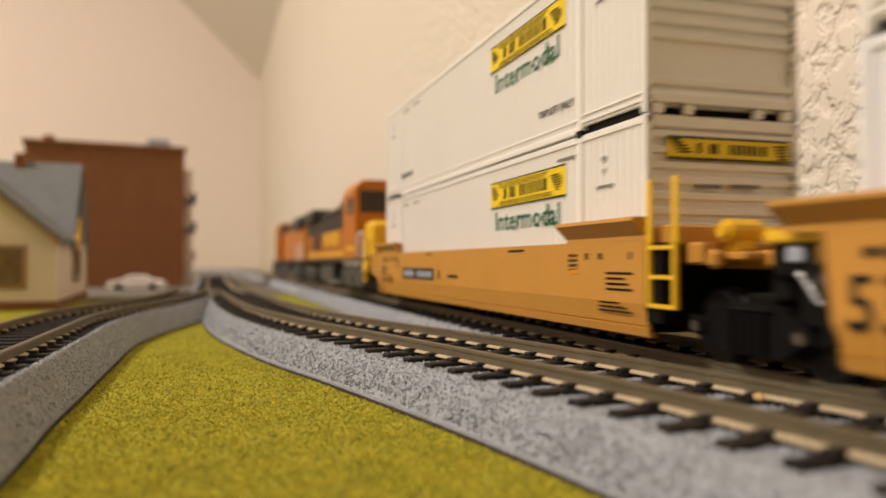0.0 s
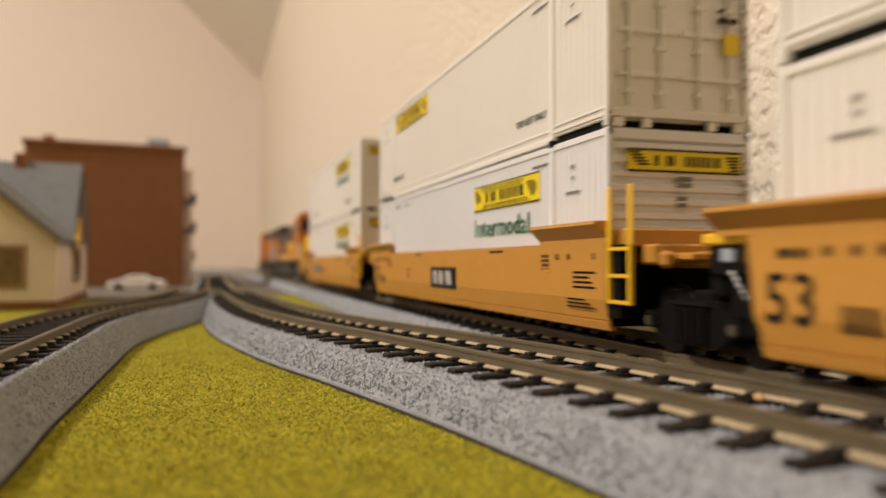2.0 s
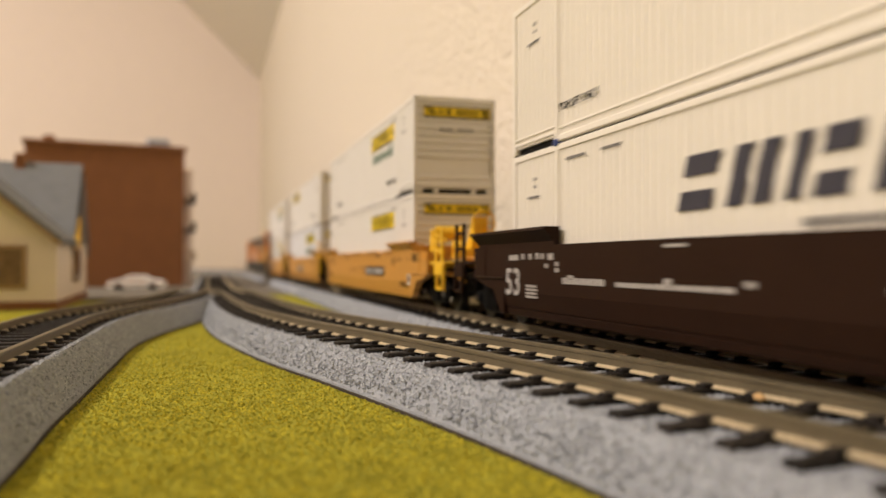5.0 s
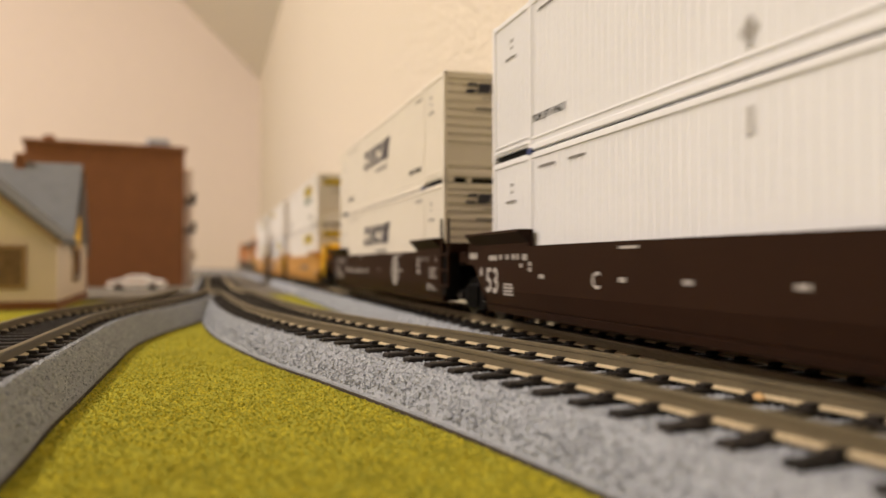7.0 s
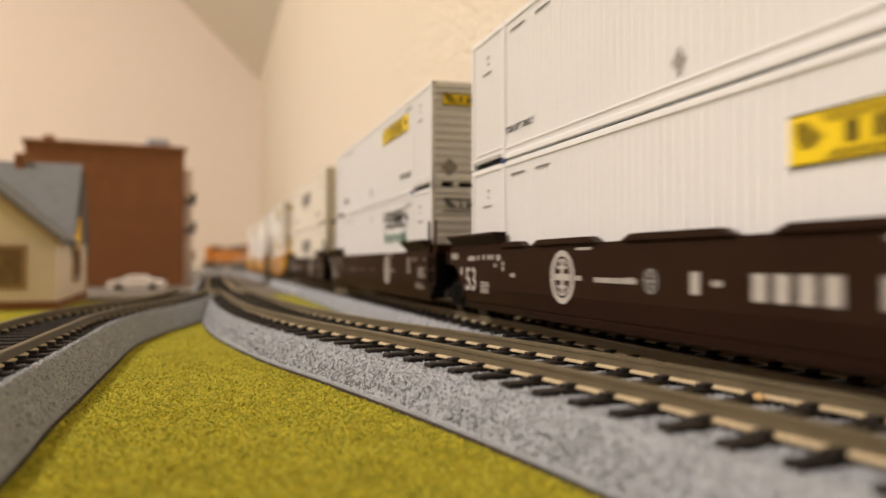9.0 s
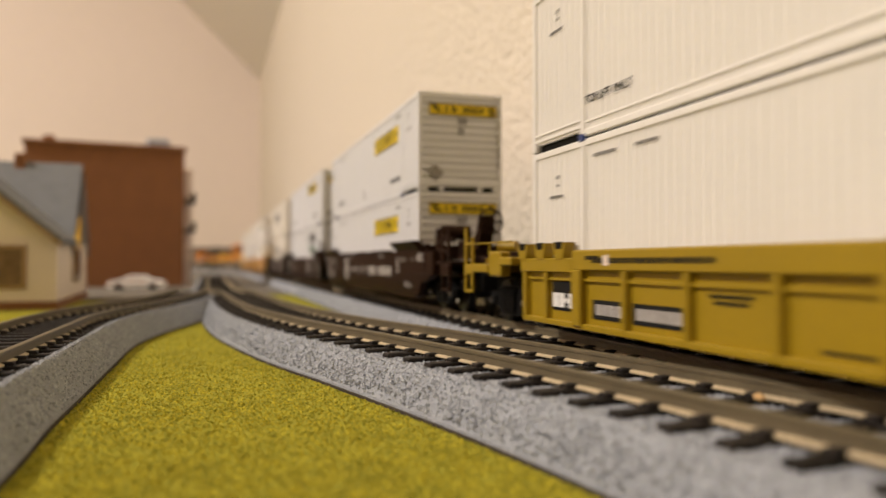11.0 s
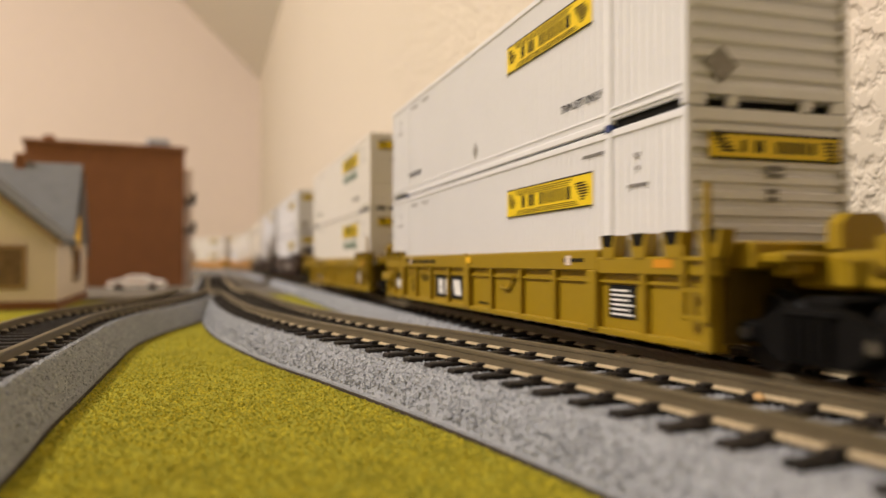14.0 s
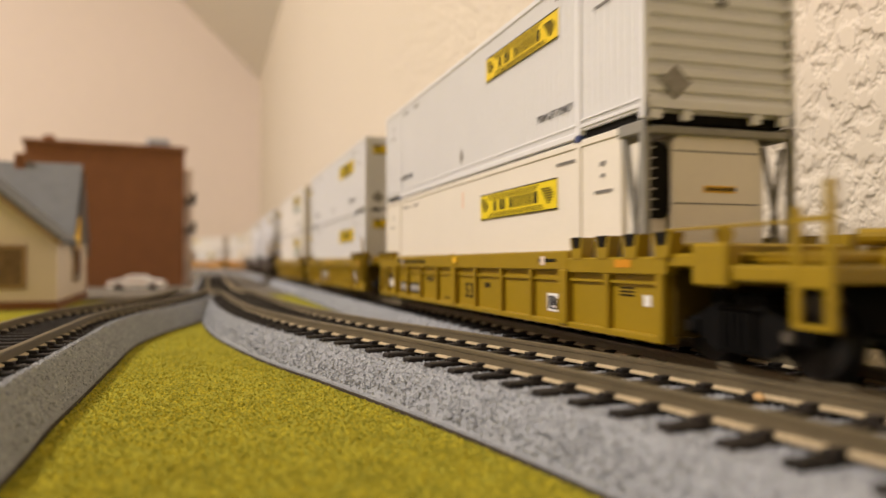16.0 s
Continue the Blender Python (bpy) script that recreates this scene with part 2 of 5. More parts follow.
# ---------------------------------------------------------------- tracks
def spline(points, step=0.004):
    """A smooth line through plan points, sampled at even steps: position and heading."""
    pts = [Vector((*p, 0)) for p in points]
    pts = [2 * pts[0] - pts[1]] + pts + [2 * pts[-1] - pts[-2]]
    line = []
    for i in range(1, len(pts) - 2):
        a, b, c, d = pts[i - 1:i + 3]
        for k in range(40):
            t = k / 40
            line.append(0.5 * ((2 * b) + (c - a) * t + (2 * a - 5 * b + 4 * c - d) * t * t + (3 * b - a - 3 * c + d) * t ** 3))
    line.append(pts[-2])
    dist = [0.0]
    for i in range(1, len(line)):
        dist.append(dist[-1] + (line[i] - line[i - 1]).length)
    n = int(dist[-1] / step)
    xs = np.interp(np.arange(n + 1) * step, dist, [p.x for p in line])
    ys = np.interp(np.arange(n + 1) * step, dist, [p.y for p in line])
    return np.stack([xs, ys], 1)


def main_at(s):
    """Place and heading of the main line at s metres past the first container's rear."""
    u = s + S0
    over = u - CURVE_S
    if over <= 0:
        return plan(MAIN_B, u), HEAD
    a = min(over / CURVE_R, math.pi / 2)
    rest = max(0.0, over - CURVE_R * math.pi / 2)
    b = MAIN_B - CURVE_R * (1 - math.cos(a)) - rest
    return plan(b, CURVE_S + CURVE_R * math.sin(a)), HEAD - a


def sweep(line, profile, name, material):
    """A profile of (offset to the right, height) swept along a plan line."""
    d = np.gradient(line, axis=0)
    d /= np.linalg.norm(d, axis=1)[:, None]
    right = np.stack([d[:, 1], -d[:, 0]], 1)
    n, k = len(line), len(profile)
    v = np.zeros((n, k, 3))
    for j, (off, z) in enumerate(profile):
        v[:, j, :2] = line + right * off
        v[:, j, 2] = z
    faces = [(i * k + j, i * k + (j + 1) % k, (i + 1) * k + (j + 1) % k, (i + 1) * k + j) for i in range(n - 1) for j in range(k)]
    faces += [tuple(range(k))[::-1], tuple((n - 1) * k + j for j in range(k))]
    me = bpy.data.meshes.new(name)
    me.from_pydata(v.reshape(-1, 3).tolist(), [], faces)
    me.materials.append(material)
    return me


RAIL_PROFILE = [(-0.0004, 0), (0.0004, 0), (0.0004, 0.0015), (0.0006, 0.0017), (0.0006, 0.0022), (0.0004, 0.0023), (-0.0004, 0.0023), (-0.0006, 0.0022), (-0.0006, 0.0017), (-0.0004, 0.0015)]
FOOT_PROFILE = [(-0.0010, 0), (0.0010, 0), (0.0010, 0.00025), (0.00042, 0.00045), (-0.00042, 0.00045), (-0.0010, 0.00025)]
TIE_H = 0.0018
bm = bmesh.new()
add_box(bm, -0.0149, 0.0149, -0.00125, 0.00125, 0.0, TIE_H, 0.0002)
for side in (-1, 1):
    for out in (-1, 1):
        c = side * 0.00825 + out * 0.0013
        add_box(bm, c - 0.0010, c + 0.0010, -0.0009, 0.0009, TIE_H - 0.0002, TIE_H + 0.0006, 0.0002)
TIE_MESH = mesh_from("tie", bm, M_TIE)


def track(name, line, label, near=(0.02, 0.42), first=0.003, foot=0.0210, brow=0.0158, lip=0.0):
    """Ballasted track along a plan line: roadbed, two rails, ties."""
    top = thing(name, label, "track", "tracks", "structure")
    base = RAIL - 0.0023 - TIE_H
    bed = sweep(line, [(-foot, -0.001), (foot, -0.001), (foot - 0.0003, 0.0009), (brow, base + 0.0010 + lip), (brow - 0.0014, base + 0.0010 + lip * 0.6), (brow - 0.0030, base + 0.0010), (-brow, base + 0.0010), (-foot + 0.0003, 0.0009)], "roadbed", M_BALLAST)
    part("roadbed", bed, None, top, "grey granular ballast shoulder")
    # dark strips that paint the gap shadow where bed meets turf
    for side in (-1, 1):
        strip = sweep(line, [(side * o, z) for o, z in ((foot - 0.0002, -0.0005), (foot + 0.0002, -0.0005), (foot + 0.00015, 0.0004), (foot - 0.0002, 0.0005))], "roadbed_edge", M_EDGE_SHADE)
        part("roadbed_edge", strip, None, top, "thin dark strip painted as the gap shadow along the roadbed")
    for side in (-1, 1):
        prof = [(side * 0.00825 + o, RAIL - 0.0023 + z) for o, z in RAIL_PROFILE]
        part("rail", sweep(line, prof, "rail", M_RAIL), None, top, "weathered brown metal rail")
        prof = [(side * 0.00825 + o, RAIL - 0.0023 + z) for o, z in FOOT_PROFILE]
        part("rail_foot", sweep(line, prof, "rail_foot", M_FOOT), None, top, "bare pale metal rail foot")
    d = np.gradient(line, axis=0)
    step = 0.00811
    length = np.concatenate([[0], np.cumsum(np.linalg.norm(np.diff(line, axis=0), axis=1))])
    rest = bmesh.new()
    far = 0
    for s in np.arange(first, length[-1], step):
        x, y = np.interp(s, length, line[:, 0]), np.interp(s, length, line[:, 1])
        a = math.atan2(np.interp(s, length, d[:, 1]), np.interp(s, length, d[:, 0]))
        m = Matrix.Translation((x, y, base)) @ Matrix.Rotation(a - math.pi / 2 + random.uniform(-0.02, 0.02), 4, "Z")
        if near[0] < y < near[1]:
            ob = part("tie", TIE_MESH, None, top)
            ob.matrix_basis = m
        else:
            far += 1
            v = add_box(rest, -0.0149, 0.0149, -0.00125, 0.00125, 0, TIE_H)
            for w in v:
                w.co = m @ w.co
    if far:
        tagged(part("ties_far", rest, M_TIE, top), kind="stuff")
    else:
        rest.free()
    return top


main_line = np.array([main_at(s)[0][:2] for s in np.arange(-2.35, 3.0, 0.01)])
side_line = spline([(0.150, -0.20), (0.0939, -0.0706), (0.0633, 0.0246), (0.0438, 0.0706), (0.0217, 0.1154), (-0.003, 0.1589), (-0.0285, 0.2018), (-0.0555, 0.2570), (-0.0805, 0.3220), (-0.1065, 0.396), (-0.140, 0.480), (-0.208, 0.70), (-0.302, 1.0)])
left_line = spline([(-0.020, -0.14), (-0.034, -0.05), (-0.0540, 0.03), (-0.0667, 0.0773), (-0.0761, 0.1062), (-0.0844, 0.1345), (-0.0958, 0.1728), (-0.1085, 0.2175), (-0.1150, 0.2586), (-0.1190, 0.306), (-0.129, 0.37), (-0.150, 0.455)])
track("main_track", main_line, "weathered model railway track on grey ballast along the wall")
track("siding_track", side_line, "weathered model railway track on a raised grey ballast bed", first=0.00800)
branch = track("branch_track", left_line, "weathered model railway track curving on grey ballast", foot=0.0195, brow=0.0147, lip=0.0012)
part("verge", sweep(left_line, [(-0.058, -0.001), (-0.0192, -0.001), (-0.0168, 0.0030), (-0.022, 0.0034), (-0.046, 0.0022), (-0.057, 0.0006)], "verge", M_DIRT), None, branch, "grey-brown rubble verge")

# ---------------------------------------------------------------- rolling stock
CL, CW, CH = 0.1855, 0.0298, 0.0333     # 53-foot container at 1:87
POST = 0.0700                            # the posts at the 40-foot lifting points
DECK = 0.0053                            # container floor above the rails
PITCH_Z = 0.0336
FACE = CW / 2 - 0.00018                   # outer face of the side ribs


def mm(*a):
    return [v / 1000 for v in a]


def ribbed_outline(half_len, half_wid, pitch, depth):
    """A plan outline with shallow upright ribs on both long sides."""
    pts = []
    n = int(2 * half_len / pitch)
    for side in (1, -1):
        for i in range(n):
            x = -half_len + (i + 0.5) * 2 * half_len / n
            q = half_len / n
            for dx, dy in ((-0.60, 0), (-0.40, -depth), (0.40, -depth), (0.60, 0)):
                pts.append((side * (x + dx * q), side * (half_wid + dy)))
    return pts


def container_meshes(white):
    """The shared meshes of a 53-foot container: origin at its underside's middle, x forward."""
    h = CL / 2
    parts = []
    bm = bmesh.new()
    add_prism(bm, ribbed_outline(h - 0.0012, CW / 2 - 0.0002, 0.0023, 0.00034), 2, 0.0014, CH - 0.0004)
    parts.append(("body", mesh_from("container_body", bm, white), ""))
    for side in (-1, 1):
        y0, y1 = sorted((side * (CW / 2 - 0.0012), side * CW / 2))
        bm = bmesh.new()
        add_box(bm, -h, h, y0, y1, CH - 0.0014, CH, 0.0002)
        parts.append(("top_rail", mesh_from("container_top_rail", bm, white), ""))
        bm = bmesh.new()
        add_box(bm, -POST, POST, y0, y1, 0.00015, 0.0015, 0.0002)
        add_box(bm, -POST, POST, y0, y1 - 0.0001 if side > 0 else y1, 0.0026, 0.0031, 0.0001)
        for e in (-1, 1):
            a, c = sorted((e * POST, e * h))
            add_box(bm, a, c, y0, y1, 0.0019, 0.0026, 0.0001)
            add_box(bm, a, c, y0, y1, 0.0032, 0.0036, 0.0001)
        parts.append(("bottom_rail", mesh_from("container_bottom_rail", bm, white), ""))
        for x, w in ((-POST, 0.0009), (POST, 0.0009), (-h + 0.0008, 0.0008), (h - 0.0008, 0.0008)):
            bm = bmesh.new()
            y2 = side * (CW / 2 + (0.0002 if abs(x) == POST else 0.0001))
            ya, yb = sorted((y0 if side > 0 else y1, y2))
            add_box(bm, x - w, x + w, ya, yb, 0.0, CH + 0.0001, 0.0002)
            parts.append(("corner_post", mesh_from("container_post", bm, white), ""))
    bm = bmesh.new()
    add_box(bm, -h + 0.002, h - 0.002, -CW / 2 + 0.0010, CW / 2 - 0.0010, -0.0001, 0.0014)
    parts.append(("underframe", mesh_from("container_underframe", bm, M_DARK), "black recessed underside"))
    return parts


CONTAINER = {}


def container(white, end="ribbed", label="", m=None):
    top = thing("shipping_container", label, "container", "stacked containers")
    key = white.name
    if key not in CONTAINER:
        CONTAINER[key] = container_meshes(white)
    for name, me, note in CONTAINER[key]:
        part(name, me, None, top, note)
    h = CL / 2
    for sign in (-1, 1):
        bm = bmesh.new()
        doors = sign < 0 and end == "doors"
        o = [(sign * (h - 0.0014), 0.0018), (sign * h, 0.0018), (sign * h, 0.0032)]
        for i in range(11):
            z = 0.0045 + i * 0.0025
            if doors or (end == "plain_band" and i in (1, 2)):
                continue
            o += [(sign * (h - 0.0008), z), (sign * (h - 0.0001), z + 0.0003), (sign * (h - 0.0001), z + 0.0013), (sign * (h - 0.0008), z + 0.0016)]
        if doors:
            o += [(sign * (h - 0.0006), 0.0034), (sign * (h - 0.0006), CH - 0.0020)]
        o += [(sign * h, CH - 0.0018), (sign * h, CH), (sign * (h - 0.0014), CH)]
        add_prism(bm, o, 1, -CW / 2 + 0.0011, CW / 2 - 0.0011)
        part("end_wall", bm, white, top)
        if doors:
            for y in (-0.0105, -0.0040, 0.0040, 0.0105):
                bm = bmesh.new()
                add_rod(bm, (-h + 0.0001, y, 0.004), (-h + 0.0001, y, CH - 0.002), 0.0004)
                part("lock_rod", bm, white, top)
                for z in (0.006, 0.014, 0.022, 0.029):
                    bm = bmesh.new()
                    add_box(bm, -h - 0.0002, -h + 0.0006, y - 0.0011, y + 0.0011, z, z + 0.0007)
                    part("rod_bracket", bm, white, top)
            for y0, y1 in ((-0.0128, -0.0003), (0.0003, 0.0128)):
                for z in (0.009, 0.017, 0.025):
                    bm = bmesh.new()
                    add_box(bm, -h, -h + 0.0007, y0, y1, z, z + 0.0009, 0.0001)
                    part("door_rib", bm, white, top)
        for y0, y1 in ((-CW / 2, -CW / 2 + 0.0033), (CW / 2 - 0.0033, CW / 2), (-0.0077, -0.0060), (0.0060, 0.0077)):
            bm = bmesh.new()
            add_box(bm, *((h - 0.0010, h) if sign > 0 else (-h, -h + 0.0010)), y0, y1, 0.0, 0.0016)
            part("corner_casting", bm, white, top)
    return top


def scroll_logo(top, x0, x1, z0, z1, ground, ink):
    """A bordered panel with plain blocks standing in for a firm's name."""
    y = FACE
    if ground is not None:
        side_plate("logo_panel", [(x0, x1, z0, z1)], ground, top, y, 0.00012, "yellow advertising panel")
    w, h = x0 - x1, z1 - z0
    y2 = y + 0.00006
    r = []

    def bar(a, b, lo, hi):
        r.append((x0 - w * a, x0 - w * b, z0 + h * lo, z0 + h * hi))

    bar(0, 1, 0.955, 1.0)
    bar(0, 1, 0.0, 0.045)
    for i in range(3):                      # fine lines above and below the name
        bar(0.12 + 0.012 * i, 0.80 - 0.02 * i, 0.87 - 0.065 * i, 0.895 - 0.065 * i)
        bar(0.16 - 0.012 * i, 0.84 + 0.01 * i, 0.20 - 0.055 * i, 0.222 - 0.055 * i)
    for i in range(7):                      # hatched scrolls at both ends
        bar(0.025 + 0.004 * i * i / 6, 0.075 + 0.014 * (i if i < 5 else 8 - i), 0.78 - 0.075 * i, 0.825 - 0.075 * i)
        bar(0.835 + 0.010 * i, 0.93 + 0.035 * math.sin(i * 0.55), 0.70 - 0.08 * i, 0.75 - 0.08 * i)
    # plain upright bars in place of the name
    for a, b in ((0.210, 0.250), (0.300, 0.335), (0.347, 0.376), (0.440, 0.472), (0.490, 0.518), (0.542, 0.570), (0.590, 0.620), (0.642, 0.670), (0.690, 0.718), (0.742, 0.786)):
        bar(a, b, 0.30, 0.70)
    tagged(side_plate("logo_print", r, ink, top, y2, 0.00012, "black strokes and scrolls"), kind="stuff")


def end_logo(top, z0, z1, ground, ink):
    x = -CL / 2 + 0.0001
    if ground is not None:
        end_plate("end_logo_panel", [(0.0111, -0.0128, z0, z1)], ground, top, x, 0.0003, "yellow advertising panel")
    h, a0, w = z1 - z0, 0.0111, 0.0239
    r = []

    def bar(a, b, lo, hi):
        r.append((a0 - w * a, a0 - w * b, z0 + h * lo, z0 + h * hi))

    bar(0, 1, 0.91, 1.0)
    bar(0, 1, 0.0, 0.09)
    for i in range(5):                      # hatched corners
        bar(0.01 + 0.018 * i, 0.10 + 0.022 * i, 0.80 - 0.13 * i, 0.88 - 0.13 * i)
        bar(0.86 + 0.010 * i, 0.975, 0.70 - 0.14 * i, 0.78 - 0.14 * i)
    for a, b in ((0.232, 0.262), (0.330, 0.358), (0.372, 0.398), (0.492, 0.518), (0.538, 0.564), (0.580, 0.604), (0.624, 0.648), (0.665, 0.689), (0.708, 0.732), (0.762, 0.800)):
        bar(a, b, 0.28, 0.72)
    tagged(end_plate("end_logo_print", r, ink, top, x - 0.0003, 0.0001, "black strokes"), kind="stuff")


def small_print(top, rows, ink, y=FACE):
    """Rows of unreadable writing as short bars: x, z, length, height."""
    rnd = random.Random(7)
    r = []
    for x, z, length, hgt in rows:
        a = 0.0
        while a < length:
            w = min(rnd.uniform(0.5, 1.1) * hgt, length - a)
            r.append((x - a, x - a - w, z, z + hgt))
            a += w + hgt * 0.3
    tagged(side_plate("small_print", r, ink, top, y, 0.00008), kind="stuff")


def emblem(top, x, z, r, material, y, ring=True):
    """A round emblem of plain shapes: ring, upright cross."""
    bm = bmesh.new()
    n = 28
    for a, b in (((1.0, 0.78), (0.70, 0.62)) if ring else ((1.0, 0.0),)):
        for i in range(n):
            t0, t1 = 2 * math.pi * i / n, 2 * math.pi * (i + 1) / n
            q = [(x + k * r * math.cos(t), y + 0.00008, z + k * r * math.sin(t)) for k, t in ((a, t0), (a, t1), (b, t1), (b, t0))]
            vs = [bm.verts.new(p) for p in (q if b else q[:3])]
            bm.faces.new(vs)
    if ring:
        for x0, x1, z0, z1 in ((-0.12, 0.12, -0.6, 0.6), (-0.6, 0.6, -0.12, 0.12), (-0.35, 0.35, 0.3, 0.42), (-0.35, 0.35, -0.42, -0.3)):
            add_box(bm, x + x0 * r, x + x1 * r, y, y + 0.00008, z + z0 * r, z + z1 * r)
    part("emblem", bm, material, top, "plain round emblem")


# ---------------------------------------------------------------- trucks and well cars
def truck_meshes():
    out = []
    for side in (-1, 1):
        bm = bmesh.new()
        o = [mm(*p) for p in ((-13, 4.4), (-13, 6.9), (-9, 7.2), (-5, 9.0), (5, 9.0), (9, 7.2), (13, 6.9), (13, 4.4), (9.5, 4.6), (5.5, 2.2), (-5.5, 2.2), (-9.5, 4.6))]
        a, c = sorted((side * 0.0102, side * 0.0122))
        add_prism(bm, o, 1, a, c)
        a, c = sorted((side * 0.0122, side * 0.0130))
        for i in range(5):
            add_box(bm, -0.0035 + i * 0.0016, -0.0026 + i * 0.0016, a, c, 0.0028, 0.0080)
        for x in (-0.0103, 0.0103):
            add_box(bm, x - 0.0018, x + 0.0018, a, c, 0.0042, 0.0068, 0.0004)
        add_box(bm, -0.0045, 0.0045, a, c, 0.0080, 0.0088, 0.0003)
        out.append(("side_frame", mesh_from("truck_side_frame", bm, M_BLACK), "", (0, 0, 0)))
        for x in (-0.0103, 0.0103):
            bm = bmesh.new()
            add_rod(bm, (x, side * 0.0128, 0.0054), (x, side * 0.0136, 0.0054), 0.0008, 10)
            out.append(("bearing_cap", mesh_from("truck_bearing_cap", bm, M_STEEL), "bright metal bearing cap", (0, 0, 0)))
    bm = bmesh.new()
    add_box(bm, -0.003, 0.003, -0.0105, 0.0105, 0.0045, 0.0105, 0.0005)
    out.append(("bolster", mesh_from("truck_bolster", bm, M_BLACK), "", (0, 0, 0)))
    bm = bmesh.new()
    for side in (-1, 1):
        add_rod(bm, (0, side * 0.0075, 0), (0, side * 0.0091, 0), 0.0052, 24)
        add_rod(bm, (0, side * 0.0069, 0), (0, side * 0.0075, 0), 0.0060, 24)
        for k in range(4):
            a = k * math.pi / 2
            add_rod(bm, (0.003 * math.cos(a), side * 0.0091, 0.003 * math.sin(a)), (0.003 * math.cos(a), side * 0.00925, 0.003 * math.sin(a)), 0.0006, 6)
    add_rod(bm, (0, -0.007, 0), (0, 0.007, 0), 0.0012)
    wheel = mesh_from("truck_wheelset", bm, M_WHEEL)
    out.append(("wheelset", wheel, "metal wheelset", (-0.0103, 0, 0.0052)))
    out.append(("wheelset", wheel, "metal wheelset", (0.0103, 0, 0.0052)))
    return out


TRUCK = truck_meshes()


def truck(parent, x):
    base = new("truck")
    base.parent = parent
    base.location = (x, 0, 0)
    base.empty_display_size = 0.01
    tagged(base, "black four-wheel truck")
    for name, me, note, loc in TRUCK:
        ob = part(name, me, None, base, note)
        ob.location = loc
    return base


def smooth_car(paint, label, rear_end, front_end, post_paint, tabs=()):
    """A well car with plain folded sides; rear_end and front_end: joint or coupler."""
    top = thing("well_car", label, "railcar", "well cars of the train")
    for side in (1, -1):
        bm = bmesh.new()
        o = [(side * y / 1000, z / 1000) for y, z in ((16.5, 18.3), (16.5, 8.2), (15.75, 4.7), (15.5, 4.62), (15.5, 4.42), (15.85, 4.34), (15.45, 2.9), (14.2, 2.9), (14.2, 3.5), (15.0, 4.2), (15.35, 5.2), (15.35, 18.3))]
        add_prism(bm, o, 0, -0.0945, 0.0945)
        if front_end == "joint":
            for v in bm.verts:
                if v.co.x > 0:
                    v.co.x += (v.co.z - 0.0105) * 0.12 + 0.0010
        part("side_wall", bm, paint, top)
        for e in (-1, 1):
            bm = bmesh.new()
            o = [(side * y / 1000, z / 1000) for y, z in ((16.55, 18.2), (16.55, 19.0), (18.9, 21.3), (18.8, 21.9), (15.35, 21.9), (15.35, 18.2))]
            a, c = sorted((e * 0.0675, e * (0.1025 if e > 0 and front_end == "joint" else 0.0950 if (rear_end if e < 0 else front_end) == "joint" else 0.1115 if e > 0 and paint is M_BROWN else 0.0990)))
            add_prism(bm, o, 0, a, c)
            part("end_flare", bm, paint, top)
    for a, c in tabs:
        bm = bmesh.new()
        o = [mm(a + 2, 18.3), mm(a - 1, 19.4), mm(c + 1, 19.4), mm(c - 2, 18.3)]
        add_prism(bm, o, 1, 0.01535, 0.0172)
        part("container_guide", bm, paint, top)
    bm = bmesh.new()
    add_box(bm, -0.0945, 0.0945, -0.0153, 0.0153, 0.0036, 0.0053)
    part("well_floor", bm, M_DARK, top)
    for e in (-1, 1):
        bm = bmesh.new()
        a, c = sorted((e * 0.0930, e * 0.0990))
        add_box(bm, a, c, -0.0150, 0.0150, 0.0144, 0.0205, 0.0003)
        part("end_bulkhead", bm, paint, top)
        bm = bmesh.new()
        a, c = sorted((e * 0.0930, e * 0.0945))
        add_box(bm, a, c, -0.0148, 0.0148, 0.0045, 0.0143)
        part("lower_bulkhead", bm, M_BLACK, top, "black lower end plate")
        bm = bmesh.new()
        tip = 0.1133 if (rear_end if e < 0 else front_end) == "joint" else 0.1330
        a, c = sorted((e * 0.0990, e * tip))
        add_box(bm, a, c, -0.0060, 0.0060, 0.0138, 0.0165, 0.0006)
        a, c = sorted((e * 0.0985, e * (tip - 0.004)))
        add_box(bm, a, c, -0.0095, 0.0095, 0.0150, 0.0163, 0.0003)
        a, c = sorted((e * 0.0985, e * 0.1045))
        add_box(bm, a, c, -0.0120, 0.0120, 0.0144, 0.0178, 0.0004)
        for y in (-0.0118, -0.0010, 0.0100):
            a, c = sorted((e * 0.1040, e * 0.1062))
            add_box(bm, a, c, y, y + 0.0024, 0.0138, 0.0166, 0.0006)
        part("end_platform", bm, paint, top)
        if e > 0 and front_end == "joint":
            bm = bmesh.new()
            add_box(bm, 0.0972, 0.1070, 0.0115, 0.0145, 0.0128, 0.0172, 0.0004)
            add_box(bm, 0.0972, 0.1030, 0.0115, 0.0140, 0.0070, 0.0130, 0.0004)
            add_box(bm, 0.1045, 0.1080, 0.0110, 0.0136, 0.0098, 0.0130, 0.0004)
            part("end_casting", bm, M_BLACK, top, "black end casting")
            bm = bmesh.new()
            add_box(bm, 0.0974, 0.1073, 0.0116, 0.0155, 0.0171, 0.0187, 0.0003)
            part("casting_cap", bm, post_paint, top)
            if paint is M_BROWN:
                bm = bmesh.new()
                add_prism(bm, [mm(*q) for q in ((94.8, 19.0), (106.4, 19.1), (107.4, 14.2), (102.5, 13.8), (98.0, 9.6), (94.8, 5.6))], 1, 0.0146, 0.0164)
                part("front_corner", bm, paint, top, "brown sloping front corner")
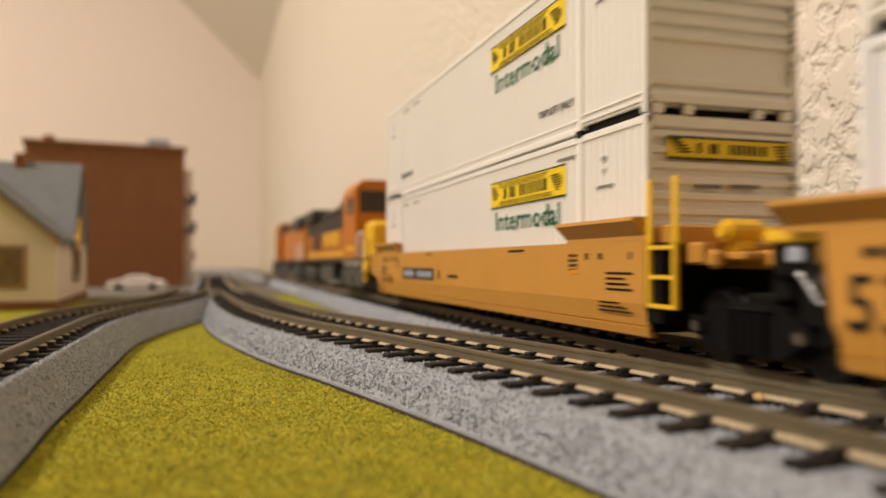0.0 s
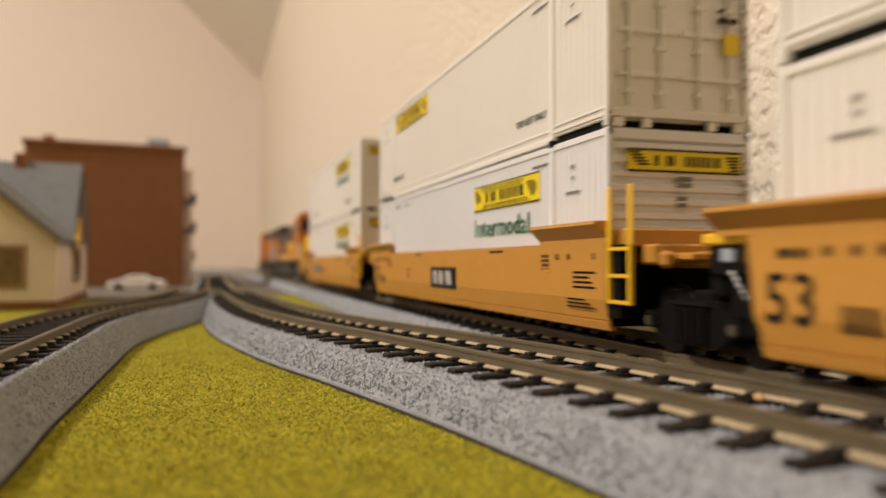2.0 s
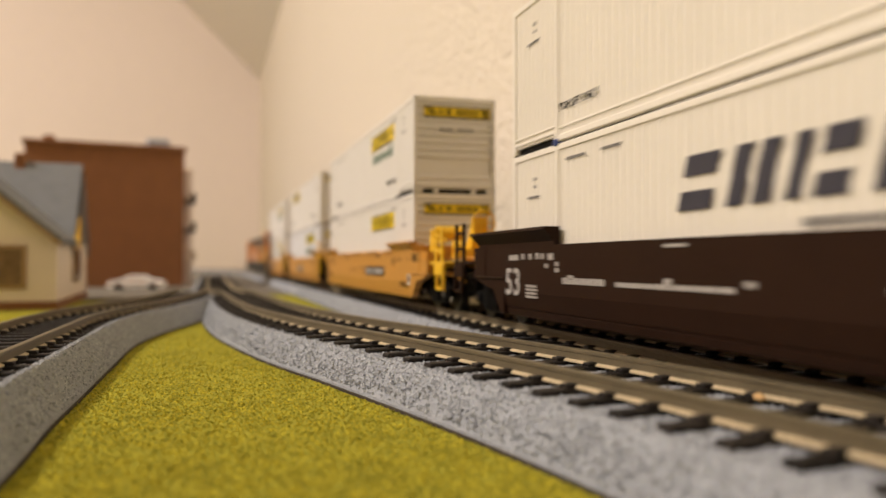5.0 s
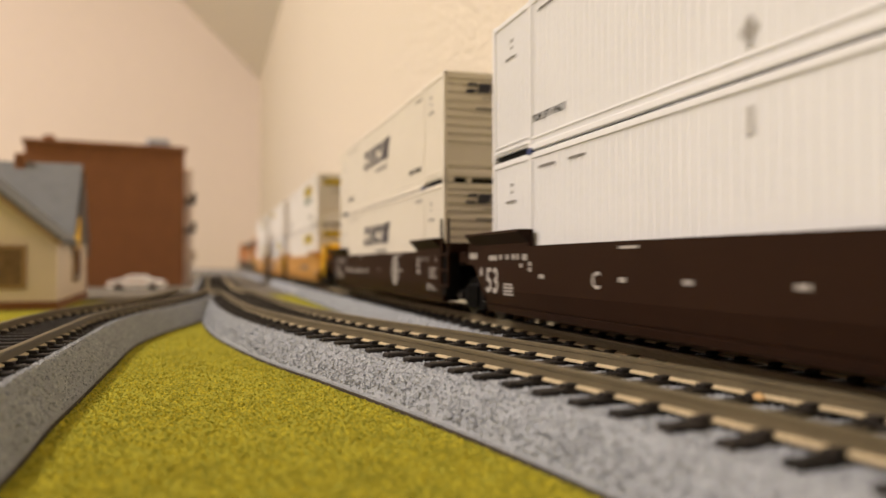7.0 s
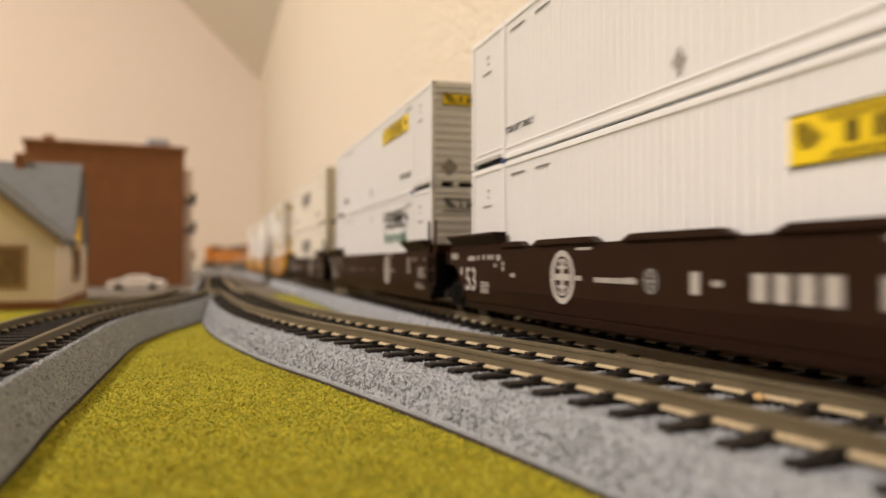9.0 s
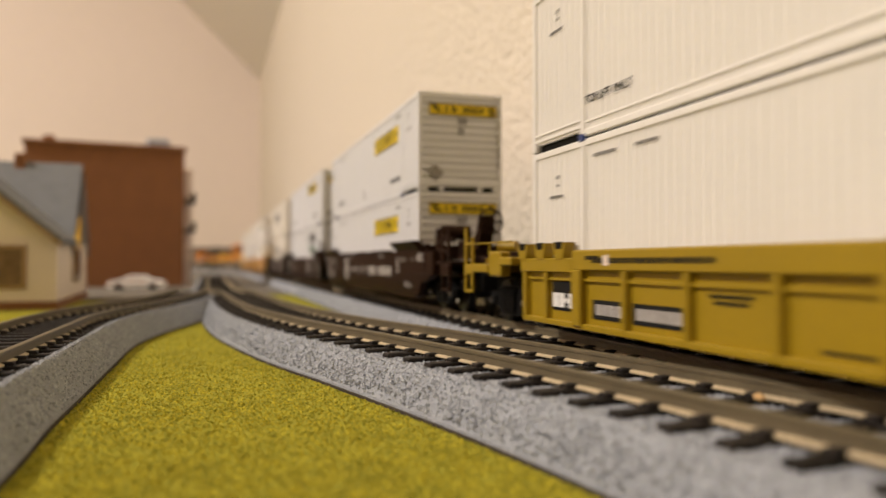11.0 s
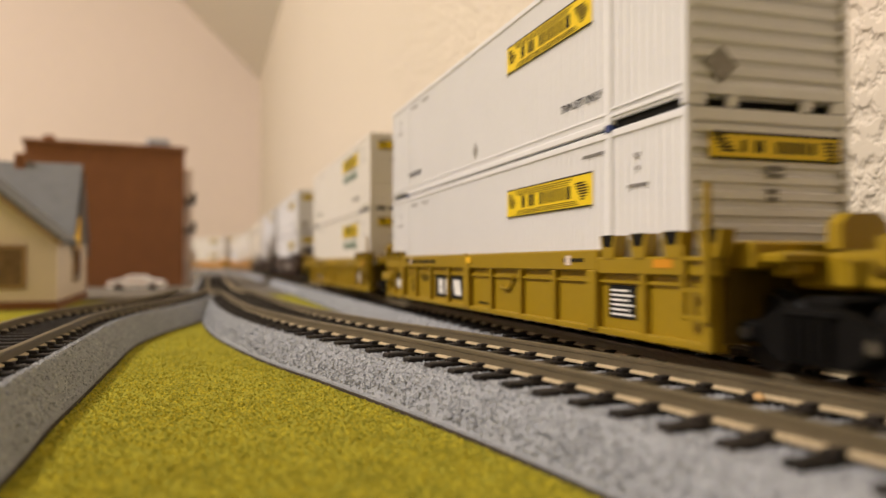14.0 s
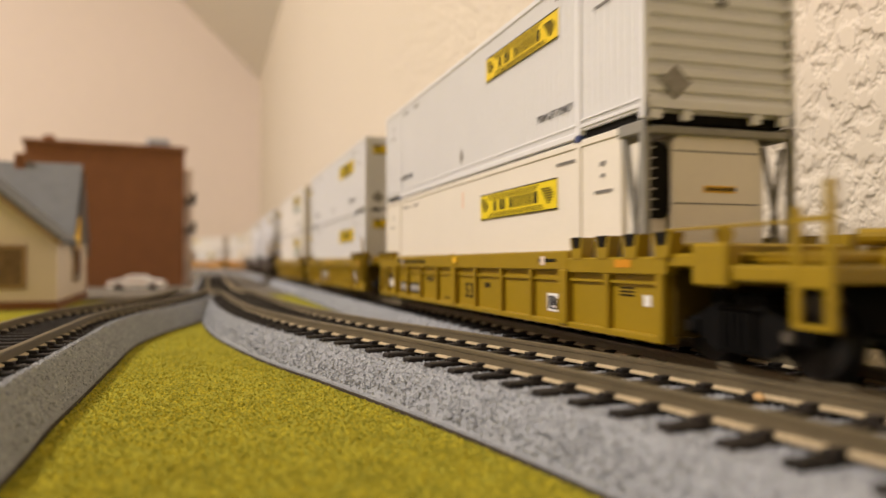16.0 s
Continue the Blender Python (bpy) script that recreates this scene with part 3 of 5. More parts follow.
                side_plate("corner_print", [mm(105.5 - i * 1.5, 104.5 - i * 1.5, 15.6, 17.2) for i in range(4)] + [mm(97.6, 96.2, 11.4, 13.4)], M_DULL, top, 0.0164, 0.0001)
            else:
                side_plate("pale_tag", [mm(98.6, 97.2, 11.6, 13.4)], M_PALE, top, 0.0145, 0.0003, "small pale tag")
            bm = bmesh.new()
            add_box(bm, 0.1012, 0.1040, 0.0144, 0.0148, 0.0148, 0.0166, 0.0001)
            part("casting_badge", bm, M_BLUEGREY, top, "pale grey badge")
            bm = bmesh.new()
            for i in range(5):
                add_rod(bm, (0.1020 - i * 0.0007, 0.0146, 0.0135 - i * 0.0008), (0.1016 - i * 0.0007, 0.0146, 0.0131 - i * 0.0008), 0.00020, 6)
            part("chain", bm, M_STEEL, top, "short bright metal chain")
        bm = bmesh.new()
        a, c = sorted((e * 0.0946, e * (0.0990 if e < 0 else 0.0972)))
        add_box(bm, a, c, 0.0118, 0.0163, 0.0052, 0.0178, 0.0003)
        part("end_step", bm, M_BLACK, top, "black end step casting")
        bm = bmesh.new()
        add_box(bm, a, c, -0.0163, -0.0118, 0.0052, 0.0178, 0.0003)
        part("end_step", bm, M_BLACK, top, "black end step casting")
    # ladder at the rear, only where two units are joined
    if rear_end == "joint":
        for x in (-0.0962, -0.1030):
            bm = bmesh.new()
            add_box(bm, x - 0.0004, x + 0.0004, 0.0163, 0.0170, 0.0078, 0.0178)
            add_box(bm, x - 0.0007, x + 0.0007, 0.0164, 0.0169, 0.0176, 0.0275, 0.0002)
            part("ladder_upright", bm, post_paint, top, "thin ladder upright")
        for z in (0.0078, 0.0122, 0.0167):
            bm = bmesh.new()
            add_box(bm, -0.1027, -0.0965, 0.0164, 0.0170, z, z + 0.0006)
            part("ladder_rung", bm, post_paint, top)
    if front_end != "joint":
        bm = bmesh.new()
        add_rod(bm, (-0.1055, 0.0046, 0.0194), (-0.1055, 0.0100, 0.0194), 0.0017, 14)
        add_rod(bm, (-0.1055, 0.0100, 0.0194), (-0.1055, 0.0108, 0.0194), 0.0011, 10)
        add_rod(bm, (-0.1055, 0.0020, 0.0194), (-0.1055, 0.0046, 0.0194), 0.0007, 8)
        add_box(bm, -0.1068, -0.1042, 0.0055, 0.0090, 0.0163, 0.0182, 0.0003)
        part("brake_cylinder", bm, post_paint, top)
    truck(top, -0.1133 if rear_end == "joint" else -0.1120)
    if front_end != "joint":
        truck(top, 0.1120)
    for e, kind in ((-1, rear_end), (1, front_end)):
        if kind != "joint":
            bm = bmesh.new()
            a, c = sorted((e * 0.1200, e * 0.1365))
            add_box(bm, a, c, -0.0022, 0.0022, 0.0078, 0.0108, 0.0006)
            part("coupler", bm, M_BLACK, top)
            # black block added to darken the gap under the deck, with two hoses
            bm = bmesh.new()
            add_box(bm, *sorted((e * 0.1150, e * 0.1335)), -0.0075, 0.0075, 0.0056, 0.0121, 0.0008)
            for y in (-0.0040, 0.0040):
                add_rod(bm, (e * 0.1325, y, 0.0070), (e * 0.1362, y * 0.6, 0.0040), 0.0007, 6)
            part("draft_gear", bm, M_BLACK, top)
            # corner ladders with a step box and a stirrup below
            for side in (-1, 1):
                y = side * 0.0162
                bm = bmesh.new()
                for x in (0.1242, 0.1303):
                    add_box(bm, *sorted((e * (x - 0.0008), e * (x + 0.0008))), y - 0.0003, y + 0.0003, 0.0140, 0.0252, 0.0001)
                for z in (0.0180, 0.0222):
                    add_box(bm, *sorted((e * 0.1245, e * 0.1300)), y - 0.0003, y + 0.0003, z, z + 0.0007)
                part("ladder", bm, post_paint, top, "flat-barred corner ladder")
                bm = bmesh.new()
                add_box(bm, *sorted((e * 0.1236, e * 0.1316)), y - 0.0008, y + 0.0006, 0.0108, 0.0142, 0.0003)
                part("step_box", bm, post_paint, top)
                bm = bmesh.new()
                for x in (0.1252, 0.1312):
                    add_box(bm, *sorted((e * (x - 0.0005), e * (x + 0.0005))), y - 0.0004, y + 0.0004, 0.0070, 0.0109)
                add_box(bm, *sorted((e * 0.1247, e * 0.1317)), y - 0.0005, y + 0.0005, 0.0066, 0.0073)
                part("stirrup", bm, post_paint, top)
                # side sill carried on past the well, with a notched lower edge
                bm = bmesh.new()
                a, c = sorted((side * 0.0142, side * 0.0165))
                add_prism(bm, [mm(e * x, z) for x, z in ((94.4, 18.3), (115.0, 18.3), (115.0, 11.0), (111.6, 10.0), (101.5, 8.3), (97.0, 3.6), (94.4, 2.9))], 1, a, c)
                part("end_sill", bm, paint, top)
                bm = bmesh.new()
                for x in (100.4, 105.6):
                    add_box(bm, *sorted((e * (x - 0.5) / 1000, e * (x + 0.5) / 1000)), *sorted((side * 0.0150, side * 0.0160)), 0.0180, 0.0208)
                add_box(bm, *sorted((e * 0.1065, e * 0.1069)), *sorted((side * 0.0163, side * 0.0167)), 0.0115, 0.0183)
                add_rod(bm, (e * 0.0940, side * 0.0168, 0.0111), (e * 0.1135, side * 0.0168, 0.0111), 0.00025, 6)
                part("sill_stub", bm, paint, top)
                if paint is M_ORANGE:
                    side_plate("reflector", [mm(e * 109.2, e * 113.2, 15.7, 18.0)], M_REFLECT, top, side * 0.0165 if side > 0 else -0.0166, 0.0001, "small square reflector")
            # end deck, running board and pipes
            bm = bmesh.new()
            add_box(bm, *sorted((e * 0.1180, e * 0.1325)), -0.0165, 0.0165, 0.0142, 0.0150, 0.0002)
            add_box(bm, *sorted((e * 0.1135, e * 0.1180)), -0.0140, 0.0140, 0.0130, 0.0150, 0.0004)
            part("end_deck", bm, post_paint, top)
            bm = bmesh.new()
            add_rod(bm, (e * 0.1140, 0.0100, 0.0152), (e * 0.1330, 0.0100, 0.0154), 0.0004, 8)
            part("air_pipe", bm, M_STEEL, top, "bare metal pipe")
            bm = bmesh.new()
            add_rod(bm, (e * 0.1120, 0.0125, 0.0122), (e * 0.1300, 0.0125, 0.0112), 0.0008, 8)
            add_rod(bm, (e * 0.1300, 0.0125, 0.0112), (e * 0.1330, 0.0100, 0.0090), 0.0006, 8)
            part("brake_lever", bm, paint, top)
            if e > 0:
                continue
            # brake gear on the rear platform
            bm = bmesh.new()
            add_box(bm, *sorted((e * 0.1125, e * 0.1160)), -0.0030, 0.0060, 0.0150, 0.0195, 0.0006)
            add_prism(bm, [mm(e * x, z) for x, z in ((110.0, 19.0), (116.0, 19.0), (119.0, 25.5), (119.0, 29.0), (116.6, 29.0), (114.5, 24.5))], 1, -0.0022, 0.0022)
            add_prism(bm, [mm(e * x, z) for x, z in ((117.0, 15.0), (122.5, 15.0), (121.5, 20.5), (117.5, 21.5))], 1, 0.0060, 0.0090)
            part("brake_stand", bm, post_paint, top)
            bm = bmesh.new()
            add_rod(bm, (e * 0.1050, 0.0012, 0.0245), (e * 0.1050, 0.0105, 0.0245), 0.0022, 16)
            add_rod(bm, (e * 0.1050, 0.0105, 0.0245), (e * 0.1050, 0.0122, 0.0245), 0.0012, 10)
            add_box(bm, *sorted((e * 0.1032, e * 0.1068)), 0.0100, 0.0122, 0.0176, 0.0236, 0.0004)
            add_box(bm, *sorted((e * 0.1032, e * 0.1068)), 0.0010, 0.0030, 0.0176, 0.0236, 0.0004)
            add_rod(bm, (e * 0.1060, 0.0115, 0.0215), (e * 0.1240, 0.0125, 0.0215), 0.0006, 8)
            add_rod(bm, (e * 0.1060, 0.0120, 0.0180), (e * 0.1180, 0.0120, 0.0180), 0.0008, 8)
            part("air_cylinder", bm, post_paint, top)
            bm = bmesh.new()
            n, cx = 18, e * 0.1200
            ring = [Vector((cx, -0.0005 + 0.0038 * math.cos(2 * math.pi * i / n), 0.0272 + 0.0038 * math.sin(2 * math.pi * i / n))) for i in range(n)]
            for i in range(n):
                add_rod(bm, ring[i], ring[(i + 1) % n], 0.00035, 5)
            for i in range(0, n, 3):
                add_rod(bm, (cx, -0.0005, 0.0272), ring[i], 0.0003, 5)
            part("brake_wheel", bm, post_paint, top, "spoked hand brake wheel")
    return top


def ribbed_car(paint, label, rear_end, front_end, open_end):
    """A well car whose sides are panels between posts."""
    top = thing("well_car", label, "railcar", "well cars of the train")
    for side in (1, -1):
        def yy(a, c):
            return sorted((side * a / 1000, side * c / 1000))
        bm = bmesh.new()
        add_box(bm, -0.1000, 0.0930, *yy(15.3, 16.0), 0.0030, 0.0136)
        part("side_panel", bm, paint, top)
        bm = bmesh.new()
        add_box(bm, -0.0700, 0.0700, *yy(15.3, 17.3), 0.0132, 0.0170, 0.0003)
        part("top_chord", bm, paint, top)
        bm = bmesh.new()
        add_box(bm, -0.1008, 0.0934, *yy(14.2, 17.1), 0.0024, 0.0036, 0.0002)
        part("bottom_chord", bm, paint, top)
        bm = bmesh.new()
        add_box(bm, -0.0990, 0.0920, *yy(15.8, 16.6), 0.0113, 0.0118)
        part("panel_rail", bm, paint, top)
        for x, w in ((0, 2.0), (17, 0.7), (-17, 0.7), (35, 0.7), (-35, 0.7), (52, 0.7), (-52, 0.7), (68, 1.7), (-68, 1.7), (82, 0.7), (-84, 0.7), (92.4, 0.8), (-100, 0.9)):
            bm = bmesh.new()
            add_box(bm, (x - w) / 1000, (x + w) / 1000, *yy(15.3, 17.2 if w < 1 else 17.6), 0.0030, 0.0134, 0.0002)
            part("post", bm, paint, top)
        for e in (-1, 1):
            bm = bmesh.new()
            a, c = sorted((e * 0.0700, e * (0.1020 if e < 0 else 0.0940)))
            add_box(bm, a, c, *yy(15.3, 17.3), 0.0128, 0.0156, 0.0002)
            part("end_chord", bm, paint, top)
            for x in ((74, 83.4, 92.4, 101.2) if e < 0 else (75, 83.8, 92.6)):
                bm = bmesh.new()
                t = 19.2 if e < 0 else 18.6
                o = [mm(e * (x - 2.6), t), mm(e * (x + 2.6), t), mm(e * (x + 1.7), 15.4), mm(e * (x - 1.7), 15.4)]
                a, c = yy(15.2, 17.5)
                add_prism(bm, o, 1, a, c)
                part("container_guide", bm, paint, top)
                # solid black prism painting the shade of the guide's hollow
                bm = bmesh.new()
                a, c = yy(17.3, 17.6)
                add_prism(bm, [mm(e * (x - 1.9), t + 0.1), mm(e * (x + 1.9), t + 0.1), mm(e * (x + 1.1), 17.3), mm(e * (x - 1.1), 17.3)], 1, a, c)
                part("guide_pocket", bm, M_DARK, top, "guide pocket with its shade painted black")
    bm = bmesh.new()
    add_box(bm, -0.0860, 0.0860, -0.0153, 0.0153, 0.0036, 0.0053)
    part("well_floor", bm, M_DARK, top)
    for e in (-1, 1):
        tip = 0.1133 if (rear_end if e < 0 else front_end) == "joint" else 0.1330
        bm = bmesh.new()
        a, c = (-0.1008, -0.0990) if e < 0 else (0.0912, 0.0930)
        add_box(bm, a, c, -0.0165, 0.0165, 0.0034, 0.0138)
        part("end_bulkhead", bm, paint, top)
        # overlay plate whose dark gold paints the shade on the bulkhead
        bm = bmesh.new()
        add_box(bm, *((-0.1016, -0.1009) if e < 0 else (0.0931, 0.0938)), -0.0152, 0.0152, 0.0036, 0.0136)
        part("lower_bulkhead", bm, M_GOLD_SHADE, top, "lower end plate in gold darkened as painted shade")
        bm = bmesh.new()
        a, c = (-0.1050, -0.0985) if e < 0 else (0.0925, 0.1040)
        add_box(bm, a, c, -0.0136, 0.0136, 0.0138, 0.0176, 0.0004)
        for y in (-0.0100, 0.0060):
            add_box(bm, *sorted((e * 0.1035, e * 0.1085)), y, y + 0.0040, 0.0128, 0.0162, 0.0006)
        part("end_beam", bm, paint, top)
        bm = bmesh.new()
        a, c = sorted((e * 0.1030, e * tip))
        add_box(bm, a, c, -0.0055, 0.0055, 0.0112, 0.0160, 0.0006)
        a, c = sorted((e * 0.1040, e * (tip - 0.004)))
        add_box(bm, a, c, -0.0125, 0.0125, 0.0146, 0.0160, 0.0003)
        part("end_platform", bm, paint, top)
    if open_end and rear_end == "joint":
        bm = bmesh.new()
        add_rod(bm, (-0.1045, -0.0040, 0.0204), (-0.1045, 0.0090, 0.0204), 0.0024, 16)
        add_rod(bm, (-0.1045, 0.0090, 0.0204), (-0.1045, 0.0102, 0.0204), 0.0013, 10)
        add_box(bm, -0.1060, -0.1030, -0.002, 0.008, 0.0170, 0.0186)
        part("brake_cylinder", bm, paint, top)
    elif rear_end == "joint":
        bm = bmesh.new()
        add_prism(bm, [mm(-4, 16.5), mm(-4, 19.8), mm(-2.4, 21.2), mm(2.4, 21.2), mm(4, 19.8), mm(4, 16.5)], 0, -0.1100, -0.1075)
        part("end_hump", bm, paint, top)
    if rear_end == "joint":
        for x, z0, z1 in ((-0.0958, 0.0066, 0.0172), (-0.1012, 0.0066, 0.0256)):
            bm = bmesh.new()
            add_box(bm, x - 0.0004, x + 0.0004, 0.0174, 0.0181, z0, z1)
            part("ladder_upright", bm, paint, top)
        for z in (0.0068, 0.0106, 0.0150):
            bm = bmesh.new()
            add_box(bm, -0.1010, -0.0960, 0.0175, 0.0180, z, z + 0.0006)
            part("ladder_rung", bm, paint, top)
    # openings in the end panels: flat black plates paint the shade inside
    if open_end and rear_end == "joint":
        side_plate("opening", [mm(-86, -91.2, 5.2, 11.2)], M_DARK, top, 0.0160, 0.0001, "end panel opening, its shade painted as a black plate")
    if front_end == "joint":
        side_plate("opening", [mm(89, 84.4, 5.4, 11.0 if open_end else 7.5)], M_DARK, top, 0.0160, 0.0001, "end panel opening, its shade painted as a black plate")
        if not open_end:
            bm = bmesh.new()
            add_box(bm, 0.0835, 0.0972, 0.0160, 0.0182, 0.0083, 0.0109, 0.0003)
            part("front_step", bm, paint, top)
    truck(top, -0.1133 if rear_end == "joint" else -0.1120)
    if front_end != "joint":
        truck(top, 0.1120)
    for e, kind in ((-1, rear_end), (1, front_end)):
        if kind != "joint":
            bm = bmesh.new()
            a, c = sorted((e * 0.1200, e * 0.1365))
            add_box(bm, a, c, -0.0022, 0.0022, 0.0078, 0.0108, 0.0006)
            part("coupler", bm, M_BLACK, top)
            # added black block keeps the bright background from showing below; two hoses
            bm = bmesh.new()
            add_box(bm, *sorted((e * 0.1150, e * 0.1335)), -0.0075, 0.0075, 0.0056, 0.0121, 0.0008)
            for y in (-0.0040, 0.0040):
                add_rod(bm, (e * 0.1325, y, 0.0070), (e * 0.1362, y * 0.6, 0.0040), 0.0007, 6)
            part("draft_gear", bm, M_BLACK, top)
            bm = bmesh.new()
            a, c = sorted((e * 0.1160, e * 0.1325))
            add_box(bm, a, c, -0.0168, 0.0168, 0.0122, 0.0144, 0.0003)
            for side in (-1, 1):
                add_box(bm, *sorted((e * 0.1010, e * 0.1100)), *sorted((side * 0.0140, side * 0.0168)), 0.0140, 0.0160, 0.0003)
                add_box(bm, *sorted((e * 0.1075, e * 0.1150)), *sorted((side * 0.0140, side * 0.0168)), 0.0114, 0.0174, 0.0004)
                add_rod(bm, (e * 0.1085, side * 0.0120, 0.0186), (e * 0.1125, side * 0.0150, 0.0186), 0.0013, 12)
            for y in (-0.0165, 0.0165):
                for x, z in ((e * 0.1274, 0.0212), (e * 0.1325, 0.0240)):
                    add_box(bm, x - 0.0006, x + 0.0006, y - 0.0003, y + 0.0003, 0.0070, z)
                for z in (0.0070, 0.0118, 0.0193):
                    add_box(bm, *sorted((e * 0.1274, e * 0.1325)), y - 0.0003, y + 0.0003, z, z + 0.0007)
            add_rod(bm, (e * 0.1010, 0.0165, 0.0195), (e * 0.1290, 0.0165, 0.0195), 0.00022, 6)
            add_rod(bm, (e * 0.1150, 0.0165, 0.0135), (e * 0.1150, 0.0165, 0.0195), 0.00022, 6)
            part("end_ladder", bm, paint, top, "end platform with handrails and ladders")
    return top


# ---------------------------------------------------------------- the train
REARS = (0.0, -0.2271, -0.4541, -0.7283, -0.9547, -1.1786, -1.4577, -1.6866, -1.9146)
MOVERS = []      # (thing, offset along the track at the start, height above the rails)


def follow(ob, s, z=0.0, base=0.05, turned=0.0):
    MOVERS.append((ob, s, z, base, turned))
    return ob


TABS = ((54, 24), (15, -11), (-21, -45), (-56, -67))
TABS_B = ((66, 55), (47, 23), (11, -13), (-24, -60))
CARS = []
for k in range(9):
    rear = "coupler" if k % 3 == 2 else "joint"
    front = "coupler" if k % 3 == 0 else "joint"
    if k < 3:
        car = smooth_car(M_ORANGE, "orange articulated well car with black lettering", rear, front, M_YELLOW, TABS if k == 2 else ())
    elif k < 6:
        car = smooth_car(M_BROWN, "dark brown articulated well car with white lettering", rear, front, M_BROWN, TABS_B if k == 5 else ())
    else:
        car = ribbed_car(M_GOLD, "golden yellow articulated well car with ribbed sides", rear, front, k != 7)
    follow(car, REARS[k] + CL / 2)
    CARS.append(car)


def stack(k, upper, white, end, label):
    box = container(white, end, label)
    drop = 0.0 if k < 6 else -0.0008
    follow(box, REARS[k] + CL / 2, DECK + drop + (PITCH_Z if upper else 0.0))
    return box


BOXES = {}


def end_kind(k, upper):
    return "doors" if (k, upper) == (1, True) else "plain_band" if k in (0, 2, 3, 6) and upper else "ribbed"


W_JB = "white ribbed container with yellow logo panel"
for k in range(9):
    for upper in (False, True):
        white, end, label = M_WHITE, "ribbed", W_JB
        if k == 1 and upper:
            label = "white door-ended container with yellow logo panel"
        if k in (0, 2, 6) or (k == 1 and upper):
            white = M_WARM
        if k == 3:
            white, label = M_CREAM, "cream ribbed container with dark slanted logo"
        if k == 8 and not upper:
            white, label = M_CREAM, "cream refrigerated container with yellow logo panel"
        end = end_kind(k, upper)
        label += " stacked on another" if upper else " in a well car"
        BOXES[k, upper] = stack(k, upper, white, end, label)


# ---------------------------------------------------------------- lettering on the containers
def word_intermodal(box, z, x=-43.3):
    write("Intermodal", M_GREEN, 0.0045, box, x / 1000, FACE + 0.00006, z / 1000).scale = (1.18, 1, 1)


for (k, upper), box in BOXES.items():
    ink = M_INK
    # names and numbers by the corners
    rows = [mm(66, 29.5, 8, 0.6), mm(52, 29.5, 7, 0.55), mm(-60, 29.5, 8, 0.6), mm(81.5, 27.0, 1.4, 0.7), mm(81.3, 25.4, 1.0, 0.6), mm(84.5, 23.2, 6, 0.55), mm(-78, 27.5, 1.8, 0.8), mm(-78.3, 25.4, 1.3, 0.7), mm(-76, 22.6, 6, 0.6)]
    if upper:
        rows.append(mm(64, 6.4, 7, 0.9))
        write("TOP LIFT ONLY", M_INK, 0.0015, box, -0.0590, FACE + 0.00006, 0.0068)
        write("TOP LIFT ONLY", M_INK, 0.0015, box, 0.0610, FACE + 0.00006, 0.0068)
        rows = rows[:-1]
    small_print(box, rows, M_GREY)
    if k == 3:
        # slanted blocks for the dark logo
        z = 0.0170
        bm = bmesh.new()
        for i, (a, w) in enumerate(((29, 9), (18, 4), (13, 4), (7, 3), (2.5, 6), (-6, 4), (-11, 8))):
            for lo, hi in (((0, 0.35), (0.62, 1)) if i in (0, 4) else ((0, 1),)):
                o = [((a - 2.6 * lo) / 1000, z + 0.008 * lo), ((a - 2.6 * hi) / 1000, z + 0.008 * hi), ((a - w * 0.86 - 2.6 * hi) / 1000, z + 0.008 * hi), ((a - w * 0.86 - 2.6 * lo) / 1000, z + 0.008 * lo)]
                add_prism(bm, o, 1, FACE, FACE + 0.0001)
        add_prism(bm, [mm(-13, 23.2), mm(-14, 25.2), mm(-22, 25.2), mm(-21, 23.2)], 1, FACE, FACE + 0.0001)
        part("logo_print", bm, M_NAVY, box, "dark slanted block logo")
        small_print(box, [mm(4, 13.6, 20, 1.2)], M_GREY)
        bm = bmesh.new()
        for a, w in ((8.0, 3.0), (4.4, 4.0), (-0.2, 1.2), (-2.2, 2.6), (-5.4, 2.8)):
            for lo, hi in (((27.2, 28.1), (29.3, 30.2)) if w == 3.0 else ((27.2, 30.2),)):
                k0, k1 = (lo - 27.2) * 0.3, (hi - 27.2) * 0.3
                add_prism(bm, [mm(a - k0, lo), mm(a - k1, hi), mm(a - w - k1, hi), mm(a - w - k0, lo)], 0, -CL / 2 - 0.0002, -CL / 2 + 0.0001)
        part("end_logo_print", bm, M_NAVY, box, "dark slanted blocks")
        end_plate("end_print", [mm(4.5 - i * 1.15, 3.7 - i * 1.15, 22.0, 22.8) for i in range(10)], M_GREY, box, -CL / 2 + 0.0001, 0.0003)
        end_plate("end_print", [mm(2.5 - i * 1.0, 1.8 - i * 1.0, 25.4, 25.9) for i in range(9)], M_SILVER, box, -CL / 2 + 0.0001, 0.0003)
        continue
    x0, x1, z0, z1 = -22.5, -63.8, 22.6, 28.9
    ground = M_LOGO
    if k == 1 and upper:
        x0, x1, z0, z1 = 64.6, 22.3, 24.0, 30.2
    if k == 4 and not upper:
        ground = None
    if k == 5:
        z0, z1 = 20.7, 27.0
    if k == 7:
        z0, z1 = 20.6, 27.0
    if k == 8:
        x0, x1, z0, z1 = (-19.9, -61.2, 22.0, 28.0) if upper else (-15.6, -60.5, 21.0, 27.4)
    if k in (1, 8) and not upper:
        ground = M_LEMON
    scroll_logo(box, *mm(x0, x1, z0, z1), ground, ink)
    if k in (0, 6) or (k, upper) in ((1, False), (2, True), (4, False)):
        word_intermodal(box, {1: 18.0}.get(k, 19.1), -40.5 if k == 1 else -43.3)
    if k in (4, 5, 7, 8) and upper:
        bm = bmesh.new()
